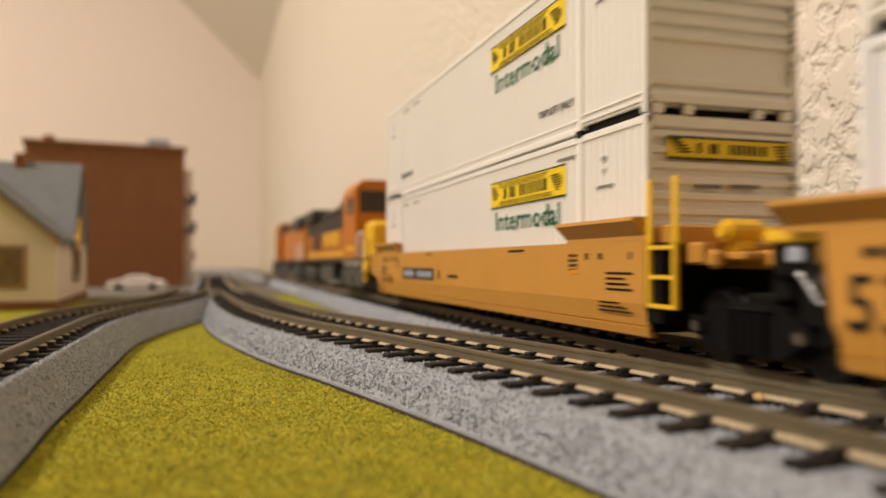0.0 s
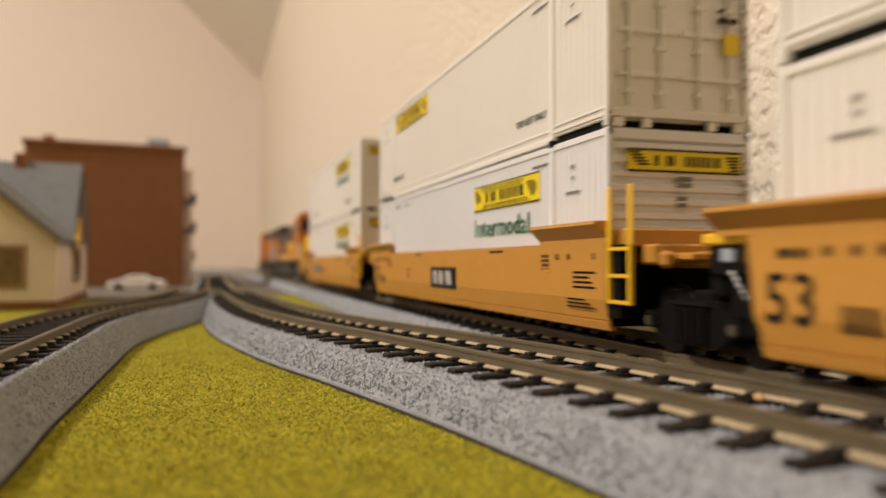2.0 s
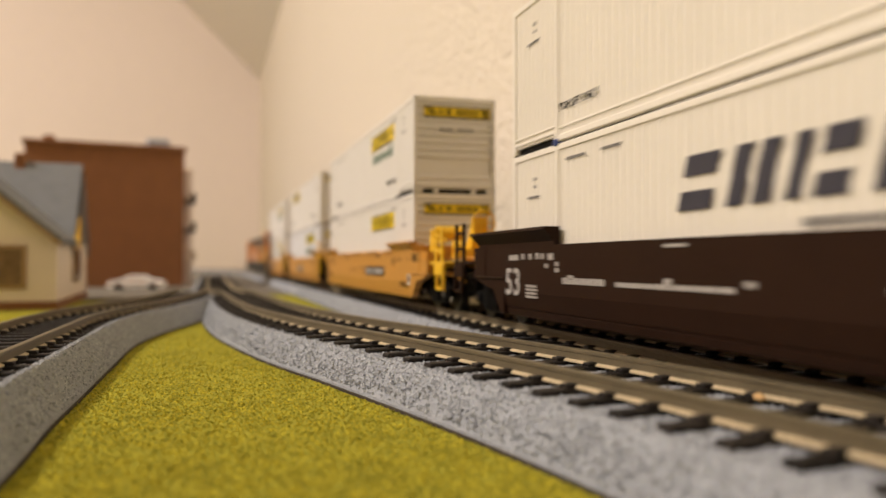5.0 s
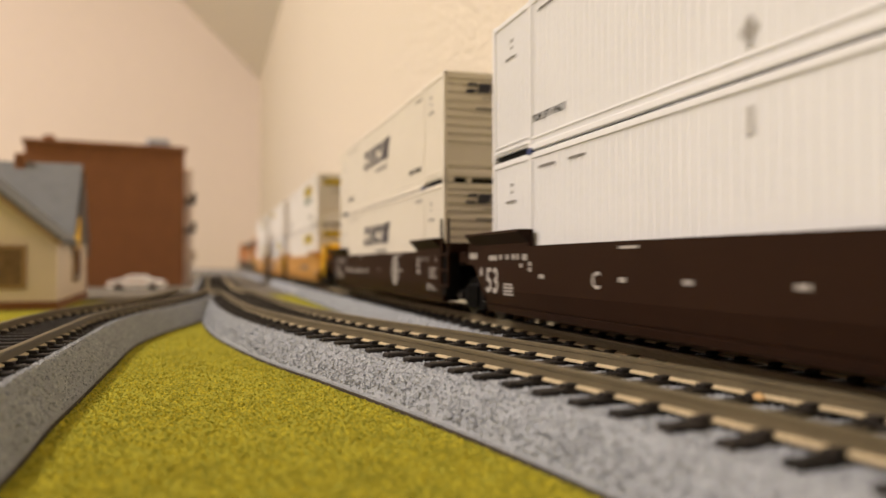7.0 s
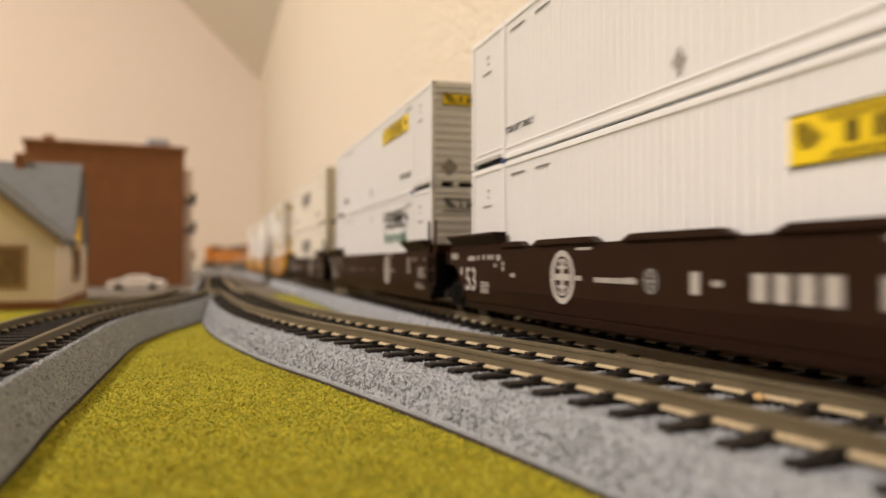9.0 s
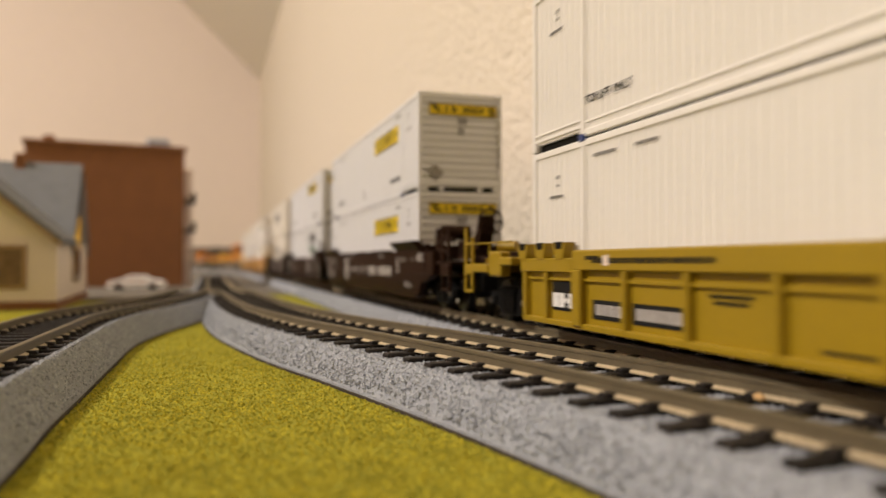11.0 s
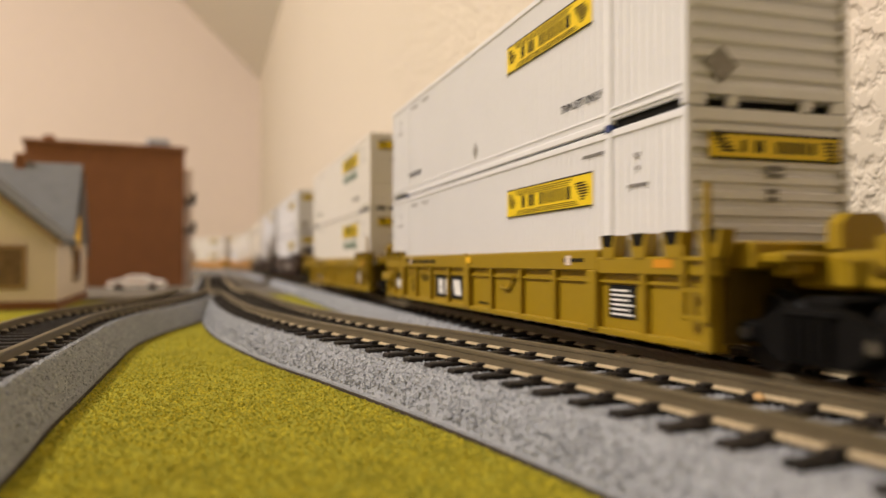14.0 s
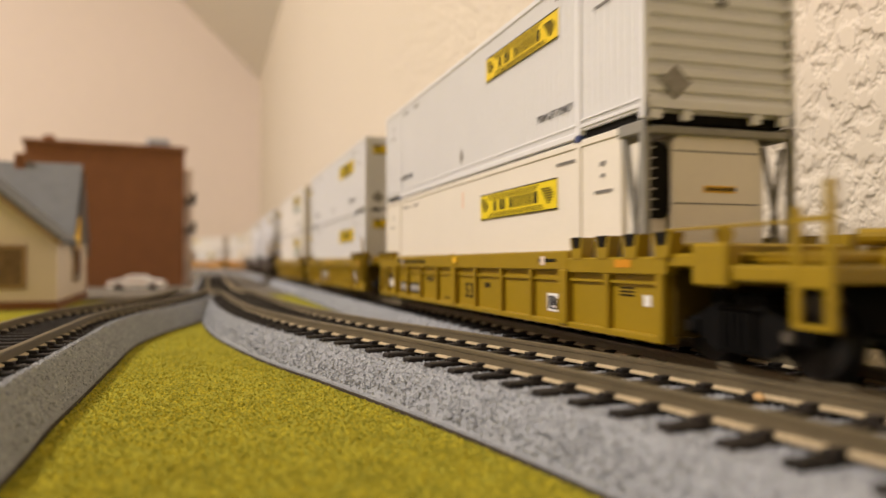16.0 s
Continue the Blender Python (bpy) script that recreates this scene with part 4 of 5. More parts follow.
        add_prism(bm, [mm(*q) for q in ((0, 3.7), (1.7, 6.0), (0, 8.3), (-1.7, 6.0))], 1, FACE, FACE + 0.0001)
        part("diamond_mark", bm, M_FADED, box, "faded grey diamond mark")
        bm = bmesh.new()
        add_prism(bm, [mm(*q) for q in ((9.0, 3.3), (11.9, 6.1), (9.0, 9.0), (6.0, 6.1))], 0, -CL / 2 - 0.0001, -CL / 2 + 0.0002)
        part("diamond_mark", bm, M_FADED, box, "faded grey diamond mark")
    # rear ends
    if end_kind(k, upper) == "doors":
        end_logo(box, 0.0272, 0.0308, M_LOGO, ink)
        end_plate("end_mark", [mm(-9, -12.3, 14.2, 18.2)], M_LOGO, box, -CL / 2 - 0.0002, 0.0003, "small yellow placard")
        end_plate("end_print", [mm(-8, -10, 20, 21), mm(-10.4, -12, 20, 21), mm(-8, -9, 22, 22.6)], M_INK, box, -CL / 2 - 0.0002, 0.0003)
        continue
    if k == 8 and not upper:
        continue
    end_logo(box, *((0.0262, 0.0300) if k in (0, 2, 6) else (0.0256, 0.0298)), None if (k == 4 and not upper) else (M_LEMON if k == 1 else M_LOGO), ink)
    end_plate("end_print", [mm(5.5 - i * 1.0, 4.8 - i * 1.0, 21.6, 22.3) for i in range(5)] + [mm(-1.0 - i * 1.0, -1.7 - i * 1.0, 21.7, 22.4) for i in range(6)] if k in (0, 2, 6) else [mm(0.9 - i * 1.1, 0.0 - i * 1.1, z, z + 0.75) for z, n in ((24.2, 3), (23.0, 3), (20.6, 2), (19.4, 2)) for i in range(n)], M_GREY, box, -CL / 2 + 0.0001, 0.0003)

# blue stacking clips where one container stands on another; prints down the corner posts
for (k, upper), box in BOXES.items():
    if upper:
        for x in (-POST, POST):
            bm = bmesh.new()
            add_box(bm, x - 0.0010, x + 0.0010, CW / 2 - 0.0010, CW / 2 + 0.0004, -0.0008, 0.0007, 0.0002)
            part("stacking_clip", bm, M_CLIP if k > 2 else M_INK, box, "small dark clip between the containers")
    if not (k == 8 and not upper):
        end_plate("post_print", [mm(-13.3, -14.2, z, z + 0.8) for z in (8, 9.4, 12, 13.4, 14.8, 17.6, 19, 22, 23.4, 26, 27.4)], M_SILVER, box, -CL / 2 + 0.00005, 0.00025)
side_plate("upright_mark", [mm(-0.2, -1.4, 25.2, 29.6)], M_PINK, BOXES[8, False], CW / 2 - 0.0003, 0.0001, "pale orange upright mark")
side_plate("upright_mark", [mm(0.6, -0.5, 26.2, 29.8)], M_SILVER, BOXES[4, False], FACE, 0.0001, "faded grey upright mark")

# the refrigerated container: its rear is an open frame with the cooling unit
cold = BOXES[8, False]
for name in ("body", "bottom_rail", "end_wall"):
    for ob in [c for c in cold.children if c.name.split(".")[0] == name]:
        if name == "end_wall" and ob.data.vertices[0].co.x > 0:
            continue
        if name != "bottom_rail":
            bpy.data.objects.remove(ob)
h = CL / 2
bm = bmesh.new()
add_box(bm, -0.0850, h - 0.0012, -CW / 2 + 0.0003, CW / 2 - 0.0003, 0.0016, CH - 0.0008, 0.0002)
part("body", bm, M_CREAM, cold)
bm = bmesh.new()
o = [mm(*p) for p in ((-8.4, 3.0), (-8.4, 30.2), (-7.2, 31.6), (7.6, 31.6), (9.0, 30.0), (9.0, 3.0))]
add_prism(bm, o, 0, -0.0915, -0.0850)
part("cooling_unit", bm, M_CREAM, cold, "cream cooling unit housing")
end_plate("housing_seam", [mm(8.8, -8.2, 19.9, 20.15), mm(8.8, -8.2, 28.6, 28.85), mm(8.8, -8.2, 9.0, 9.25)], M_GREY, cold, -0.0915, 0.00006)
end_plate("housing_badge", [mm(2.9, -3.4, 21.9, 23.1)], M_YELLOW, cold, -0.0915, 0.0001, "small yellow badge with black writing")
end_plate("badge_print", [mm(2.4 - i * 1.2, 1.5 - i * 1.2, 22.2, 22.8) for i in range(5)], M_INK, cold, -0.0916, 0.0001)
bm = bmesh.new()
o = [mm(*p) for p in ((9.0, 18.8), (9.5, 17.9), (10.4, 17.5), (13.4, 17.5), (13.4, 30.2), (10.4, 30.2), (9.5, 29.8), (9.0, 28.9))]
add_prism(bm, o, 0, -0.0908, -0.0903)
part("fan_grille", bm, M_DARK, cold, "black ventilation grille")
bm = bmesh.new()
add_box(bm, -0.0902, -0.0850, 0.0092, 0.0136, 0.0030, 0.0305, 0.0003)
part("fan_housing", bm, M_CREAM, cold, "cream fan housing")
end_plate("grille_bar", [mm(12.6, 11.6, 18.8 + 1.7 * i, 19.05 + 1.7 * i) for i in range(7)], M_SILVER, cold, -0.0908, 0.0001)
bm = bmesh.new()
for y in (-0.0146, 0.0138):
    add_rod(bm, (-0.0920, y + 0.0004, 0.0020), (-0.0855, y + 0.0004, 0.0310), 0.0005, 8)
for z in (0.0020, 0.0312):
    add_box(bm, -h + 0.0002, -h + 0.0018, -CW / 2 + 0.0008, CW / 2 - 0.0008, z, z + 0.0014, 0.0003)
part("end_frame", bm, M_FRAME, cold, "grey painted open end frame")
for ob in [c for c in cold.children if c.name.split(".")[0] in ("corner_post", "corner_casting")]:
    if sum(v.co.x for v in ob.data.vertices) / len(ob.data.vertices) < -0.085:
        ob.data = ob.data.copy()
        ob.data.materials[0] = M_FRAME
for side in (-1, 1):
    bm = bmesh.new()
    add_rod(bm, (-0.0855, side * 0.0138, 0.0020), (-0.0905, side * 0.0138, 0.0300), 0.0005, 8)
    add_box(bm, -0.0918, -0.0845, *sorted((side * 0.0133, side * 0.0150)), CH - 0.0020, CH + 0.0001, 0.0002)
    part("frame_side", bm, M_FRAME, cold, "grey painted open end frame")

# ---------------------------------------------------------------- lettering on the cars
SIDE = 0.0165


def number_plate(car, x0, x1, z0, z1, plate, ink, y=SIDE, chars=10, gap=4):
    side_plate("number_plate", [(x0, x1, z0, z1)], plate, car, y, 0.00012, "dark plate with plain light bars")
    w = (x0 - x1) / (chars + 1)
    r = [(x0 - w * (i + 0.6), x0 - w * (i + 1.35), z0 + (z1 - z0) * 0.22, z1 - (z1 - z0) * 0.22) for i in range(chars) if i != gap]
    tagged(side_plate("number_print", r, ink, car, y + 0.00006, 0.00012), kind="stuff")


def firm_plate(car, x0, x1, z0, z1, y):
    """Black plate with plain light shapes."""
    side_plate("firm_plate", [(x0, x1, z0, z1)], M_INK, car, y, 0.00012, "black plate with plain light shapes")
    w, h = x0 - x1, z1 - z0
    bm = bmesh.new()
    zb, zt = z0 + h * 0.17, z1 - h * 0.17
    for a, c, lean in ((0.11, 0.26, 0.02), (0.34, 0.49, 0.02), (0.60, 0.80, 0.05)):
        add_prism(bm, [(x0 - w * (a + lean), zb), (x0 - w * (c + lean), zb), (x0 - w * c, zt), (x0 - w * a, zt)], 1, y + 0.00006, y + 0.0002)
    tagged(part("firm_print", bm, M_SILVER if y == SIDE else M_PRINT, car), kind="stuff")
    side_plate("firm_print", [(x0 - w * 0.24, x0 - w * 0.35, z0 + h * 0.34, z0 + h * 0.58), (x0 - w * 0.50, x0 - w * 0.57, z0 + h * 0.34, z0 + h * 0.62)], M_GREY, car, y + 0.00012, 0.00012)


for k in range(6):
    car = CARS[k]
    ink = M_INK if k < 3 else M_DULL
    rear = [(-68.5 - 1.9 * (i % 2), 13.0 + 0.9 * (i // 2), 1.4, 0.6) for i in range(8)]
    rows = [mm(*q) for q in rear]
    rows += [mm(-75, 15.2, 1.2, 1.2), mm(-80, 15.2, 1.2, 1.2), mm(-90, 15.2, 1.0, 1.2)]
    shift = -14.0 if k % 3 == 2 else 0.0
    rows += [mm(-82.5 + shift, (15.2 if shift else 10.0) + (0.65 if shift else 0.9) * i, 8.5 - (i % 3) * 1.2, 0.42) for i in range(4)]
    rows += [mm(-80, 6.4 + 0.7 * i, 11 - i * 2, 0.30) for i in range(3)]
    rows += [mm(30, 17.0, 6, 0.5), mm(-38, 17.0, 9, 0.5), mm(74, 15.4, 1.4, 1.2), mm(80, 15.4, 1.2, 1.2), mm(72, 13.6, 1.2, 0.9)]
    if k >= 3:
        rows += [mm(30, 11.4, 2.2, 0.9), mm(12, 11.4, 2.2, 0.9), mm(-10, 11.4, 2.0, 0.9), mm(-46, 11.4, 3.2, 0.9), mm(-69, 11.2, 3, 1.2), mm(62, 11.4, 2.4, 0.9)]
    rows += [mm(91, 15.2, 5, 1.2), mm(84, 15.4, 1.4, 1.2), mm(76.5, 15.4, 1.4, 1.3), mm(70.5, 15.2, 2.4, 1.4), mm(67.3, 12.8, 1.4, 0.9), mm(67.3, 14.0, 1.4, 0.9)]
    small_print(car, rows, ink, SIDE)
    write("53", ink, 0.0058, car, 0.0890, SIDE + 0.00006, 0.0101)
    small_print(car, [mm(81.6, 7.2 + 0.75 * i, 5.8 - 0.5 * (i % 2), 0.5) for i in range(4)], ink, SIDE)
    if k < 3:
        for x0, x1, z0, z1 in ((-69, -72.5, 12.6, 13.4), (8, 4, 14.4, 15.2), (48, 44.5, 14.2, 15.0), (-30, -33.5, 14.4, 15.2)):
            side_plate("reflector", [mm(x0, x1, z0, z1)], M_REFLECT, car, SIDE, 0.0001, "small orange reflector stripe")
number_plate(CARS[0], *mm(60, 22, 9.3, 12.9), M_INK, M_BLUEGREY)
write("A", M_INK, 0.0030, CARS[0], 0.0165, SIDE + 0.00006, 0.0110)
small_print(CARS[0], [mm(8, 10.4, 9, 0.8)], M_INK, SIDE)
firm_plate(CARS[1], *mm(12.5, -12.2, 7.4, 13.4), SIDE)
write("C", M_INK, 0.0030, CARS[1], 0.0401, SIDE + 0.00006, 0.0110)
number_plate(CARS[2], *mm(-18, -54.5, 9.5, 13.2), M_INK, M_DULL)
write("B", M_INK, 0.0036, CARS[2], -0.0111, SIDE + 0.00006, 0.0114)
small_print(CARS[2], [mm(17, 11.0, 9, 0.7), mm(3, 12.2, 2.6, 0.7), mm(2.3, 11.2, 1.2, 0.6), mm(2.1, 9.6, 0.8, 0.6)], M_INK, SIDE)
side_plate("paper_label", [mm(-90.6, -94.3, 7.4, 10.6)], M_PRINT, CARS[2], SIDE, 0.0001, "white label with a dark block")
side_plate("label_print", [mm(-91.1, -93.8, 8.0, 10.1)], M_INK, CARS[2], SIDE + 0.00006, 0.0001)
for k, x in ((3, -37.8), (4, -37.8), (5, 35.7)):
    emblem(CARS[k], x / 1000, 0.0119, 0.0052, M_DULL, SIDE)
emblem(CARS[5], 0.0050, 0.0118, 0.0020, M_GREY, SIDE)
write("C", M_DULL, 0.0030, CARS[4], 0.0378, SIDE + 0.00006, 0.0114)
small_print(CARS[5], [mm(23, 11.2, 14, 0.9)], M_DULL, SIDE)
side_plate("unit_letter_block", [mm(-5.2, -7.2, 10.2, 13.4)], M_DULL, CARS[5], SIDE, 0.0001)
side_plate("number_print", [mm(-18 - i * 3.9, -20.5 - i * 3.9, 9.8, 13.3) for i in range(11) if i != 4], M_DULL, CARS[5], SIDE, 0.0001, "plain white bars")
small_print(CARS[3], [mm(64, 10.6, 16, 1.2), mm(44, 10.6, 30, 0.8)], M_DULL, SIDE)

PANEL = 0.0160
for k in (6, 7, 8):
    car = CARS[k]
    small_print(car, [mm(62, 14.6, 34, 0.9), mm(-57, 14.8, 8, 0.7), mm(64.5, 15.2, 5, 0.7)], M_INK, 0.0173)
    if k < 8:
        side_plate("striped_label", [mm(-72.0, -80.6, 5.4, 11.0)], M_INK, car, PANEL, 0.00012, "black label with light lines")
    if k < 8:
        tagged(side_plate("label_print", [mm(-72.8, -79.8 + 1.3 * (i % 2), 5.9 + 0.8 * i, 6.25 + 0.8 * i) for i in range(6)], M_PRINT, car, PANEL + 0.00006, 0.00012), kind="stuff")
    side_plate("dark_panel", [mm(80.5, 71.2, 5.4, 11.1)], M_INK, car, PANEL, 0.00012, "black panel with plain light blocks")
    side_plate("panel_print", [mm(80.2, 77.8, 6.0, 8.8), mm(77.4, 75.2, 6.0, 8.8), mm(74.9, 73.7, 7.0, 7.8), mm(73.4, 71.6, 6.0, 8.8)], M_PRINT, car, PANEL + 0.00006, 0.00012)
    side_plate("square_mark", [mm(-58, -60, 14.2, 16.0)], M_PALE, car, 0.0173, 0.0001, "pale square mark")
    side_plate("square_mark", [mm(58, 56.3, 14.2, 16.0)], M_PALE, car, 0.0173, 0.0001, "pale square mark")
for k in (6, 8):
    number_plate(CARS[k], *mm(64, 52.9, 4.7, 8.1), M_INK, M_DULL, PANEL, 4, 9)
    number_plate(CARS[k], *mm(50.6, 36.0, 4.7, 8.1), M_INK, M_DULL, PANEL, 6, 9)
    write("53", M_INK, 0.0038, CARS[k], -0.0104, PANEL + 0.00006, 0.0072).scale = (1.25, 1, 1)
    small_print(CARS[k], [mm(31, 9.8, 9, 0.6), mm(30, 8.9, 7, 0.6), mm(11, 4.4, 8, 0.5), mm(-22, 8.6, 4, 1.2)], M_INK, PANEL)
    side_plate("paper_label", [mm(-58.6, -64.6, 5.0, 8.6)], M_PRINT, CARS[k], PANEL, 0.0001, "white label with a dark block")
    side_plate("label_print", [mm(-59.2, -60.6, 5.5, 8.1), mm(-60.9, -62.2, 6.2, 8.1), mm(-62.5, -64.0, 5.5, 7.6), mm(-60.9, -62.2, 5.4, 5.8)], M_INK, CARS[k], PANEL + 0.00006, 0.0001)
emblem(CARS[6], -0.0470, 0.0066, 0.0018, M_INK, PANEL)
small_print(CARS[8], [mm(-87, 9.2 + 0.6 * i, 4.4, 0.3) for i in range(3)], M_INK, PANEL)
side_plate("paper_label", [mm(-94.2, -96.2, 7.8, 9.6)], M_PRINT, CARS[8], PANEL, 0.0001, "small white label")
for k in (6, 7, 8):
    side_plate("reflector", [mm(-87.4, -92.4, 13.9, 15.2)], M_REFLECT, CARS[k], 0.0173, 0.0001, "orange-yellow reflector")
    side_plate("reflector", [mm(-0.5, -4.5, 14.6, 16.2)], M_YELLOW, CARS[k], 0.0176, 0.0001, "orange-yellow reflector")
firm_plate(CARS[7], *mm(32.0, 3.0, 4.6, 11.0), PANEL)
for p, q in ((mm(-22.8, 9.4), mm(-24, 8.7)), (mm(-24, 8.7), mm(-27.6, 8.9)), (mm(-27.6, 8.9), mm(-31, 11.8))):
    bm = bmesh.new()
    add_rod(bm, (p[0], 0.0166, p[1]), (q[0], 0.0166, q[1]), 0.00035, 6)
    part("release_lever", bm, M_GOLD, CARS[7])
for k in (6, 7, 8):
    bm = bmesh.new()
    add_box(bm, -0.0012, 0.0012, 0.0172, 0.0176, 0.0133, 0.0172, 0.0002)
    part("chord_splice", bm, M_GOLD, CARS[k])
write("53", M_INK, 0.0036, CARS[7], 0.0575, PANEL + 0.00006, 0.0072)
small_print(CARS[7], [mm(48, 9.9, 9, 0.6), mm(47, 9.0, 7, 0.6), mm(-6, 4.4, 8, 0.5)], M_INK, PANEL)


# ---------------------------------------------------------------- locomotives
def locomotive(s, turned=0.0):
    top = thing("locomotive", "orange and black diesel freight locomotive with yellow stripe", "locomotive", "locomotives")
    bm = bmesh.new()
    add_box(bm, -0.120, 0.120, -0.0165, 0.0165, 0.0148, 0.0168, 0.0004)
    part("walkway", bm, M_LOCO_GRY, top)
    bm = bmesh.new()
    add_prism(bm, [mm(-26, 13.5), mm(26, 13.5), mm(26, 6.5), mm(22, 4.5), mm(-22, 4.5), mm(-26, 6.5)], 1, -0.0145, 0.0145)
    part("fuel_tank", bm, M_LOCO_GRY, top)
    bm = bmesh.new()
    add_box(bm, -0.072, 0.116, -0.0110, 0.0110, 0.0168, 0.0430, 0.0008)
    part("long_hood", bm, M_LOCO, top)
    bm = bmesh.new()
    add_box(bm, -0.070, 0.114, -0.0105, 0.0105, 0.0430, 0.0470, 0.0015)
    add_box(bm, 0.060, 0.112, -0.0148, 0.0148, 0.0420, 0.0505, 0.0008)
    for x in (-0.05, -0.02, 0.02):
        add_rod(bm, (x, 0, 0.047), (x, 0, 0.0492), 0.0058, 16)
    part("roof", bm, M_LOCO_DK, top, "black roof with radiators and fans")
    bm = bmesh.new()
    add_prism(bm, [mm(-73.8, 43), mm(-73.8, 51.5), mm(-58, 51.5), mm(-52, 48), mm(-34, 48), mm(-30, 43)], 1, -0.0118, 0.0118)
    part("equipment_housing", bm, M_LOCO_DK, top, "black housing behind the cab")
    side_plate("side_panel", [mm(-48, -71, 21.5, 36)], M_YELLOW, top, 0.0110, 0.00012, "yellow side panel")
    side_plate("side_print", [mm(-14 + i * 11, -21 + i * 11, 25, 33) for i in range(5)], M_YELLOW, top, 0.0110, 0.00014, "plain yellow blocks")
    side_plate("louvre", [mm(48 + i * 5, 45 + i * 5, 23, 36) for i in range(9)], M_LOCO_DK, top, 0.0110, 0.00014, "dark louvres")
    side_plate("cab_band", [mm(-75, -99, 20.5, 22.5)], M_YELLOW, top, 0.0156, 0.0002, "yellow stripe")
    side_plate("sill_stripe", [mm(-119, 119, 15.2, 16.4)], M_LOCO_DK, top, 0.0165, 0.0001)
    side_plate("hood_stripe", [mm(-72, 116, 18.6, 20.8)], M_YELLOW, top, 0.0110, 0.0001, "yellow stripe")
    side_plate("hood_doors", [mm(-60 + i * 14, -60.6 + i * 14, 22, 38) for i in range(12)], M_LOCO_DK, top, 0.0110, 0.0001)
    side_plate("upper_band", [mm(-66, 116, 33.5, 43)], M_LOCO_DK, top, 0.0110, 0.0002)
    bm = bmesh.new()
    add_prism(bm, [mm(-15.6, 16.8), mm(-15.6, 49.5), mm(-12, 54.0), mm(12, 54.0), mm(15.6, 49.5), mm(15.6, 16.8)], 0, -0.100, -0.066)
    part("cab", bm, M_LOCO, top)
    side_plate("cab_window", [mm(-77, -85, 38.5, 46), mm(-88, -96, 38.5, 46)], M_GLASS, top, 0.0156, 0.0002, "dark cab window")
    end_plate("windscreen", [mm(13.4, 1, 38.5, 49.0), mm(-1, -13.4, 38.5, 49.0)], M_GLASS, top, -0.100, 0.0003, "dark windscreen pane")
    bm = bmesh.new()
    add_box(bm, -0.1145, -0.100, -0.0115, 0.0115, 0.0168, 0.0340, 0.0020)
    part("nose", bm, M_YELLOW, top, "yellow low nose")
    bm = bmesh.new()
    add_box(bm, 0.1158, 0.1164, -0.0072, 0.0072, 0.0190, 0.0400, 0.0003)
    part("hood_end", bm, M_LOCO_DK, top, "dark hood end panel")
    end_plate("nose_panel", [mm(9, -9, 18, 31)], M_YELLOW, top, -0.1145, 0.0003, "yellow nose panel")
    end_plate("nose_mark", [mm(3, 0, 20, 29), mm(-2, -5, 22, 29)], M_LOCO_DK, top, -0.1148, 0.0002)
    for e in (-1, 1):
        bm = bmesh.new()
        a, c = sorted((e * 0.118, e * 0.121))
        add_box(bm, a, c, -0.0165, 0.0165, 0.0035, 0.0150, 0.0006)
        part("pilot", bm, M_LOCO_GRY, top)
        bm = bmesh.new()
        a, c = sorted((e * 0.120, e * 0.1285))
        add_box(bm, a, c, -0.002, 0.002, 0.0078, 0.0108, 0.0006)
        part("coupler", bm, M_BLACK, top)
        for y in (-0.0162, 0.0162):
            bm = bmesh.new()
            for x in (0.121, 0.108):
                add_rod(bm, (e * x, y, 0.0168), (e * x, y, 0.0285), 0.0004, 6)
            add_rod(bm, (e * 0.121, y, 0.0285), (e * 0.108, y, 0.0285), 0.0004, 6)
            part("handrail", bm, M_PRINT, top, "thin white handrail")
        bogie = new("truck")
        bogie.parent = top
        bogie.location = (e * 0.082, 0, 0)
        bogie.empty_display_size = 0.01
        for side in (-1, 1):
            bm = bmesh.new()
            a, c = sorted((side * 0.0115, side * 0.0138))
            add_prism(bm, [mm(*q) for q in ((-31, 4.5), (-31, 9.5), (-26, 12.5), (26, 12.5), (31, 9.5), (31, 4.5), (24, 3.2), (-24, 3.2))], 1, a, c)
            a, c = sorted((side * 0.0138, side * 0.0148))
            for x in (-22, 0, 22):
                add_box(bm, (x - 3.5) / 1000, (x + 3.5) / 1000, a, c, 0.0040, 0.0090, 0.0005)
            part("side_frame", bm, M_LOCO_GRY, bogie)
        for x in (-0.022, 0, 0.022):
            bm = bmesh.new()
            for side in (-1, 1):
                add_rod(bm, (0, side * 0.0075, 0), (0, side * 0.0092, 0), 0.0058, 20)
            add_rod(bm, (0, -0.008, 0), (0, 0.008, 0), 0.0015)
            part("wheelset", bm, M_LOCO_DK, bogie).location = (x, 0, 0.0058)
    follow(top, s, 0.0, 0.082, turned)
    return top


locomotive(0.1855 + 0.040 + 0.1225)
locomotive(0.1855 + 0.040 + 0.1225 + 0.2500, math.pi)


# ---------------------------------------------------------------- the town
def at(x, y, rz=0.0):
    return pose(x, y, 0, 0, 0, rz)


